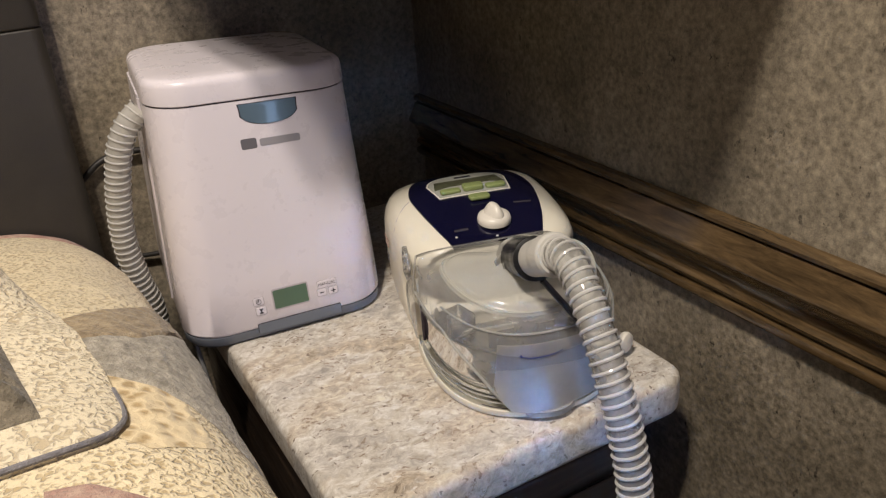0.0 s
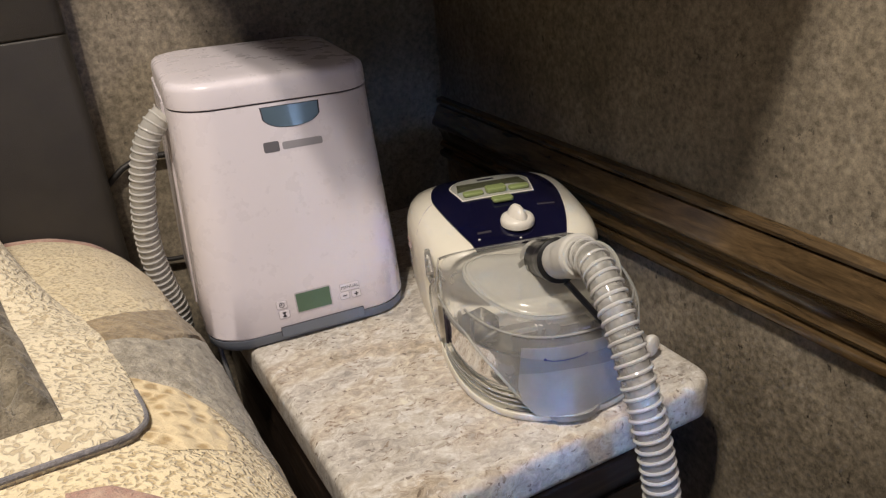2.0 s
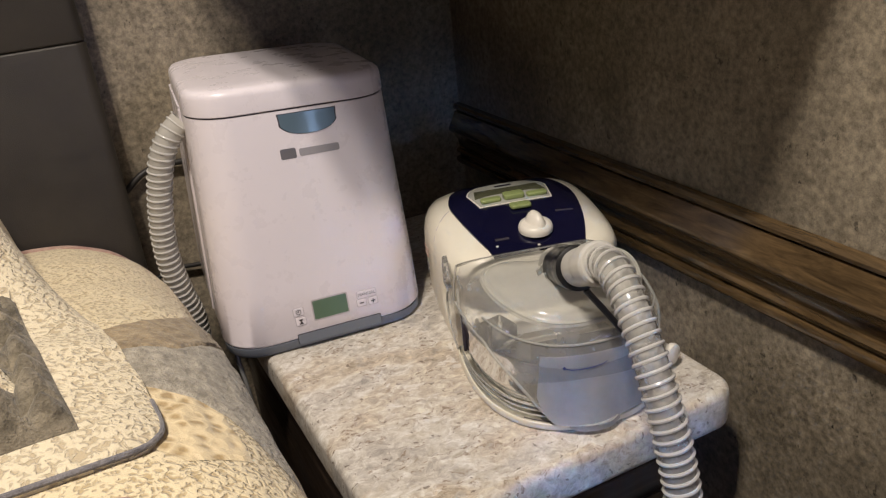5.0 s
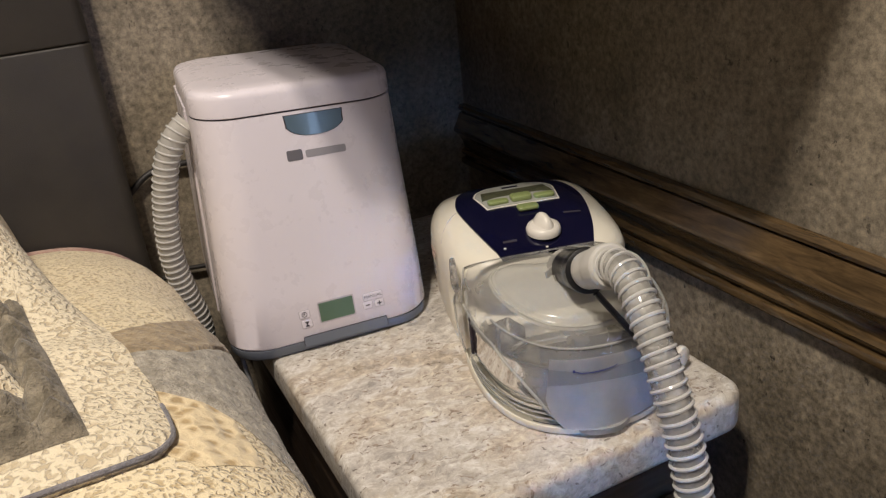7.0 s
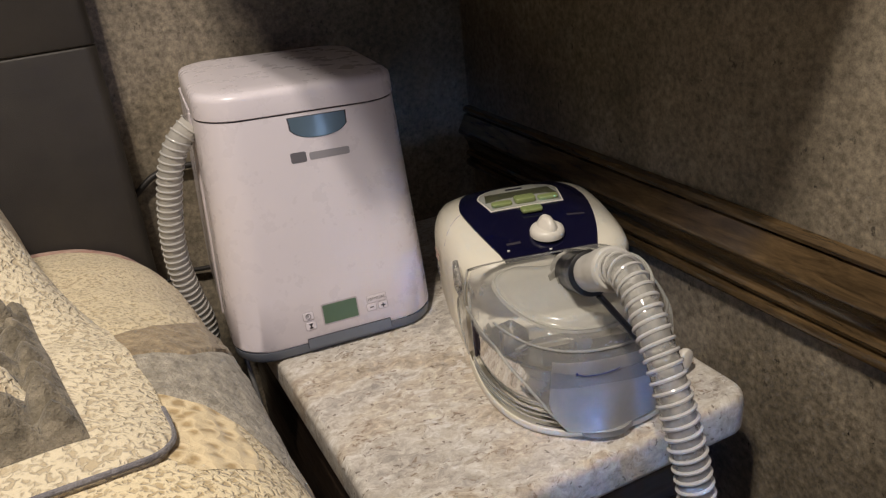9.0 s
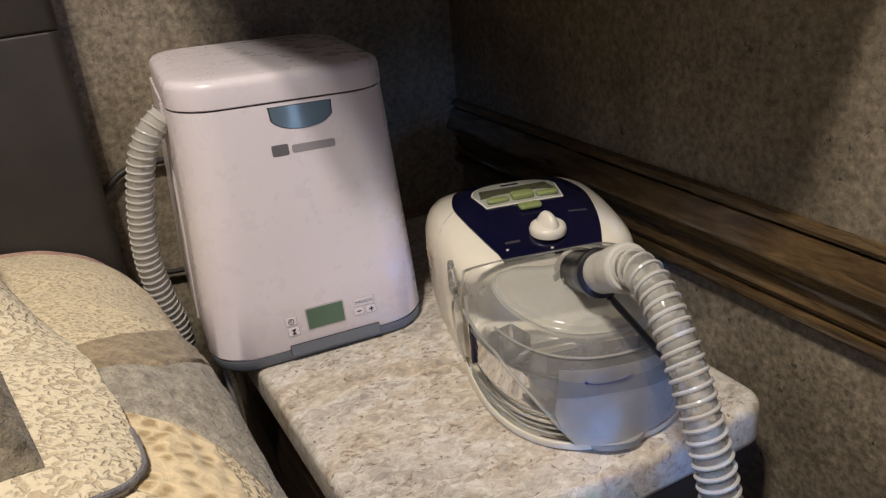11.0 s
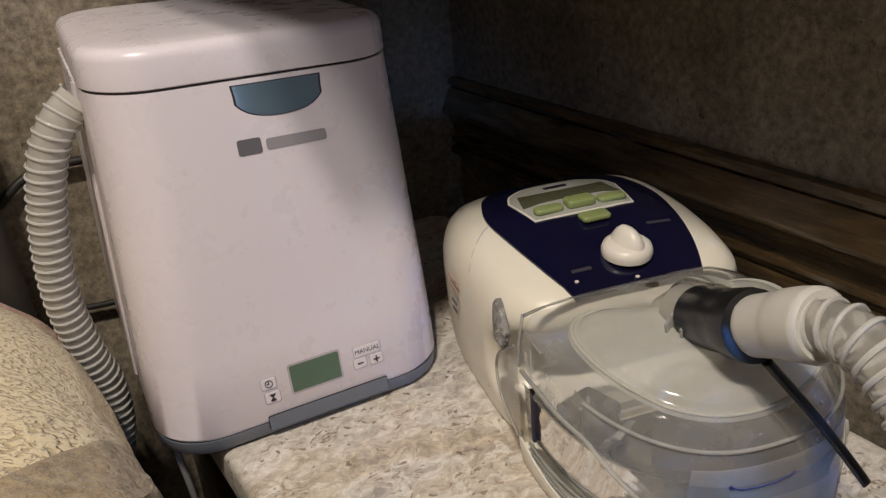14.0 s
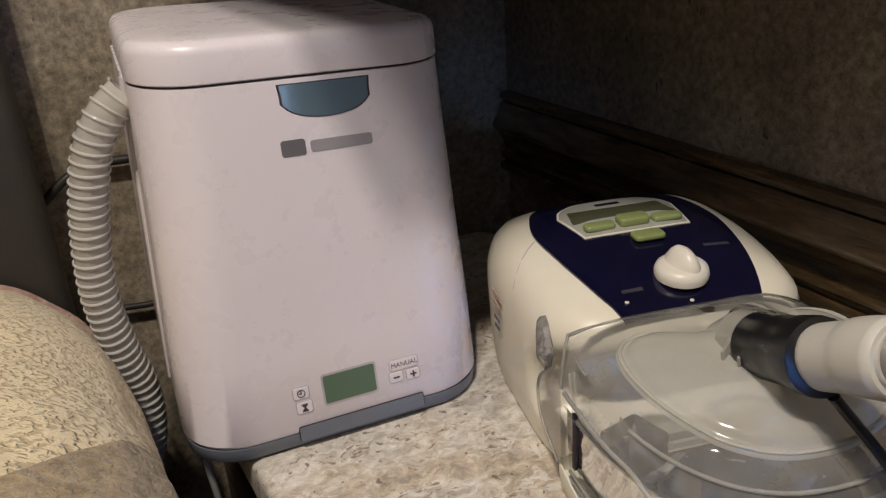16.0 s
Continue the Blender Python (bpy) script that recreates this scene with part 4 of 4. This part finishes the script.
def breathing_hose():
    start = Vector((0.3180, 0.424, 0.744))
    h = thing("breathing_hose", "clear corrugated breathing hose with white spiral ribs and grey cuff", "hose", Matrix.Translation(start))
    cuff = [Vector(p) - start for p in ((0.3185, 0.426, 0.7432), (0.3165, 0.413, 0.7505), (0.3145, 0.401, 0.7570), (0.3125, 0.390, 0.7620))]
    part("cuff", tube(curve_points(cuff, 0.002), lambda f: lerp_table(((0, 0.0122), (0.04, 0.0136), (0.45, 0.0142), (0.55, 0.0150), (0.70, 0.0154), (0.96, 0.0156), (1, 0.0140)), f), 28), CUFF, h, "pale grey rubber cuff")
    pts = [(0.3130, 0.393, 0.7610), (0.3115, 0.384, 0.7640), (0.3095, 0.374, 0.7640), (0.3070, 0.362, 0.7590), (0.3042, 0.350, 0.7500), (0.3015, 0.337, 0.7370), (0.2995, 0.3260, 0.7225), (0.2985, 0.3170, 0.7070),
           (0.2985, 0.309, 0.6890), (0.2990, 0.302, 0.6670), (0.2998, 0.296, 0.6380), (0.300, 0.291, 0.58), (0.300, 0.29, 0.46)]
    hose_parts(h, [Vector(p) - start for p in pts], 0.0111, 0.0068, 0.0013, FILM)


breathing_hose()


# ---- cords ----
def cord(name, pts, r, mat, label):
    c = thing(name, label, "cable", Matrix.Translation(pts[0]))
    o = Vector(pts[0])
    part("cable", tube(curve_points([Vector(p) - o for p in pts], 0.006), r, 10), mat, c)


cord("power_cord", [(0.20, 0.881, 0.752), (0.14, 0.881, 0.753), (0.108, 0.881, 0.754), (0.089, 0.881, 0.749), (0.075, 0.881, 0.739), (0.06, 0.881, 0.725), (0.04, 0.881, 0.69), (0.03, 0.881, 0.60)], 0.0034, CORD, "black power cord looping against the wall")
cord("thin_cord", [(0.1165, 0.712, 0.6185), (0.1165, 0.700, 0.600), (0.118, 0.690, 0.57), (0.121, 0.685, 0.50), (0.123, 0.685, 0.40)], 0.0022, GREY_CORD, "thin grey cord hanging beside the nightstand")
cord("wall_cord", [(0.18, 0.881, 0.634), (0.128, 0.881, 0.633), (0.095, 0.881, 0.636), (0.075, 0.881, 0.628), (0.05, 0.881, 0.61), (0.04, 0.881, 0.5)], 0.0026, CORD, "black cord drooping behind the cleaning machine")


# ---- bed ----
BED_TOP = ((-1.2, 0.62), (-0.3, 0.71), (0.1, 0.79), (0.43, 0.785), (0.57, 0.762), (0.63, 0.752), (0.70, 0.743), (0.78, 0.728), (0.84, 0.709))
BED_X0, BED_RX, BED_RZ = -0.04, 0.128, 0.13


def bed_power(y):
    return lerp_table(((0.55, 3.0), (0.84, 2.0)), max(y, 0.55))


def bed_point(u, y, lift=0.0):
    """u: metres across the bed, over its rounded shoulder and down its side."""
    top, p = lerp_table(BED_TOP, y), bed_power(y)
    a = (u - BED_X0) / BED_RX
    if a <= 0:
        q, nrm = Vector((u, y, top)), Vector((0, 0, 1))
    elif a < math.pi / 2:
        s, c = math.sin(a), math.cos(a)
        q = Vector((BED_X0 + BED_RX * s ** (2 / p), y, top - BED_RZ + BED_RZ * c ** (2 / p)))
        nrm = Vector((s, 0, c))
    else:
        q, nrm = Vector((BED_X0 + BED_RX, y, top - BED_RZ - (a - math.pi / 2) * BED_RX)), Vector((1, 0, 0))
    w = 0.003 * noise.noise(Vector((u * 9, y * 9, 3))) + 0.0014 * noise.noise(Vector((u * 40, y * 40, 7)))
    return q + nrm * (lift + w)


def over(x, y):
    """The u of the point of the bed's top at x."""
    if x <= BED_X0:
        return x
    return BED_X0 + BED_RX * math.asin(min(1, (x - BED_X0) / BED_RX) ** (bed_power(y) / 2))


def span(a, b, n):
    return [a + (b - a) * i / n for i in range(n + 1)]


def skin(rows):
    bm = bmesh.new()
    vs = [[bm.verts.new(p) for p in r] for r in rows]
    for a, b in zip(vs, vs[1:]):
        for i in range(len(a) - 1):
            bm.faces.new((a[i], a[i + 1], b[i + 1], b[i]))
    return bm, vs


def hem(bm, rim, drop):
    low = [bm.verts.new(v.co - Vector((0, 0, drop))) for v in rim]
    for i in range(len(rim) - 1):
        bm.faces.new((rim[i], rim[i + 1], low[i + 1], low[i]))


def patch(far, near, lift=0.0016, n=34, m=20, puff=None):
    """A cloth patch between two lines of (x, y) points; x past the shoulder counts on down the side."""
    def along(pts, f):
        k = f * (len(pts) - 1)
        i = min(int(k), len(pts) - 2)
        t = k - i
        return pts[i][0] + (pts[i + 1][0] - pts[i][0]) * t, pts[i][1] + (pts[i + 1][1] - pts[i][1]) * t
    rows = []
    for j in range(m + 1):
        g = j / m
        row = []
        for i in range(n + 1):
            f = i / n
            a, c = along(far, f), along(near, f)
            x, y = a[0] + (c[0] - a[0]) * g, a[1] + (c[1] - a[1]) * g
            u = over(x, y) if x < 0.084 else x + 0.06
            edge = min(f, 1 - f, g, 1 - g)
            ruck = 0.0012 * noise.noise(Vector((u * 110, y * 110, 9)))
            row.append(bed_point(u, y, (puff(x, y) if puff else 0) + (lift + ruck if edge > 0 else 0.0003)))
        rows.append(row)
    return skin(rows)[0]


def bed():
    b = thing("bed", "bed under a cream chenille patchwork bedspread", "bed", Matrix())
    part("mattress", slab(-1.6, 0.070, -1.15, 0.83, 0.30, 0.57, 0.05, 0.03), GREY_CLOTH, b)
    part("bed_base", slab(-1.58, 0.065, -1.12, 0.83, 0.0, 0.299, 0.01, 0.004), CASE_WOOD, b)
    bm, vs = skin([[bed_point(u, y) for u in span(-0.30, 0.50, 200)] for y in span(0.10, 0.835, 220)])
    hem(bm, vs[-1], 0.01)
    part("bedspread", bm, SPREAD, b, "cream chenille bedspread")
    part("bedspread_foot", skin([[bed_point(u, y) for u in span(-1.6, 0.50, 70)] for y in span(-1.17, 0.10, 30)])[0], SPREAD, b)
    part("bedspread_far", skin([[bed_point(u, y) for u in span(-1.6, -0.30, 40)] for y in span(0.10, 0.835, 30)])[0], SPREAD, b)
    part("binding", tube([bed_point(u, 0.836, -0.001) for u in span(-0.3, 0.30, 80)], 0.0042, 8), PINK_CLOTH, b, "faded pink binding")
    border = ((0.017, 0.437), (0.050, 0.447), (0.066, 0.475), (0.080, 0.520), (0.20, 0.55))
    part("tan_patch", patch(((0.010, 0.482), (0.033, 0.497), (0.060, 0.530), (0.078, 0.570), (0.20, 0.60)), border), TAN_CLOTH, b, "tan cloth patch")
    part("grey_patch", patch(border, ((0.023, 0.394), (0.046, 0.382), (0.060, 0.368), (0.080, 0.330), (0.20, 0.25))), GREY_CLOTH, b, "faded grey cloth patch")
    part("dotted_patch", patch(((0.023, 0.394), (0.046, 0.382), (0.058, 0.370)), ((0.014, 0.338), (0.032, 0.316), (0.060, 0.322)), 0.0008), DOTS, b, "cream netted patch with tan dots")
    part("pink_patch", patch(((-0.012, 0.303), (0.005, 0.298), (0.030, 0.275)), ((-0.02, 0.22), (0.0, 0.22), (0.03, 0.21))), PINK_CLOTH, b, "faded pink cloth patch")
    return b


bed()

SHAM_EDGE = ((0.3225, -0.006), (0.326, 0.012), (0.331, 0.019), (0.341, 0.0245), (0.357, 0.0255), (0.394, 0.023), (0.482, 0.010), (0.56, -0.012), (0.605, -0.022), (0.70, -0.030), (0.83, -0.045))


def sham():
    s = thing("pillow_sham", "cream chenille pillow sham with grey patchwork and blue-grey binding", "pillow", Matrix())

    def right(y):
        return lerp_table(SHAM_EDGE, y)

    def puff(x, y):
        d = max(0.0, min(right(y) - x, y - 0.3215))
        g = min(1.0, max(0.0, (y - 0.46) / 0.17))
        return 0.0045 + 0.014 * (1 - math.exp(-d / 0.05)) + 0.12 * g * g * (3 - 2 * g) * (1 - math.exp(-d / 0.018))

    def quilt(x, y):
        """Puffed lobes between stitched furrows."""
        f = abs(math.sin((x + 0.4 * y) * 150 + 1.5 * math.sin(y * 40))) * abs(math.sin((y - 0.3 * x) * 135))
        d = min(y - 0.345, 0.50 - y, -0.008 - 0.135 * (y - 0.345) - x, x + 0.14)
        return (0.016 * f ** 0.7 + 0.004 * noise.noise(Vector((x * 60, y * 60, 2)))) * min(1.0, max(0.0, d / 0.010))

    rows = [[bed_point(over(x, y), y, puff(x, y)) for x in span(-0.30, right(y), 110)] for y in span(0.3225, 0.80, 150)]
    bm, vs = skin(rows)
    hem(bm, vs[0] + [r[-1] for r in vs[1:]], 0.006)
    part("cover", bm, SHAM, s)
    edge = [bed_point(over(x, 0.3225), 0.3225, 0.0035) for x in span(-0.28, -0.006, 30)] + [bed_point(over(right(y), y), y, 0.0035) for y in (0.326, 0.331, 0.341, 0.357, 0.375)]
    part("binding", tube(curve_points(edge, 0.005), 0.0016, 8), BLUE_BIND, s, "grey-blue binding")
    part("patch", patch(((-0.14, 0.51), (-0.08, 0.505), (-0.029, 0.50)), ((-0.14, 0.345), (-0.08, 0.344), (-0.008, 0.345)), 0.003, 60, 48, lambda x, y: puff(x, y) + quilt(x, y)), QUILT_CLOTH, s, "dark grey quilted patch")
    part("leaf_patch", patch(((-0.075, 0.445), (-0.058, 0.44), (-0.045, 0.430)), ((-0.070, 0.375), (-0.05, 0.376), (-0.026, 0.382)), 0.0045, 14, 14, lambda x, y: puff(x, y) + quilt(x, y)), SHAM, s, "pale pieced leaf")
    part("yellow_patch", patch(((-0.075, 0.374), (-0.06, 0.374), (-0.045, 0.377)), ((-0.072, 0.356), (-0.06, 0.355), (-0.046, 0.362)), 0.0045, 12, 10, lambda x, y: puff(x, y) + quilt(x, y)), TAN_CLOTH, s, "yellowish pieced leaf")


sham()
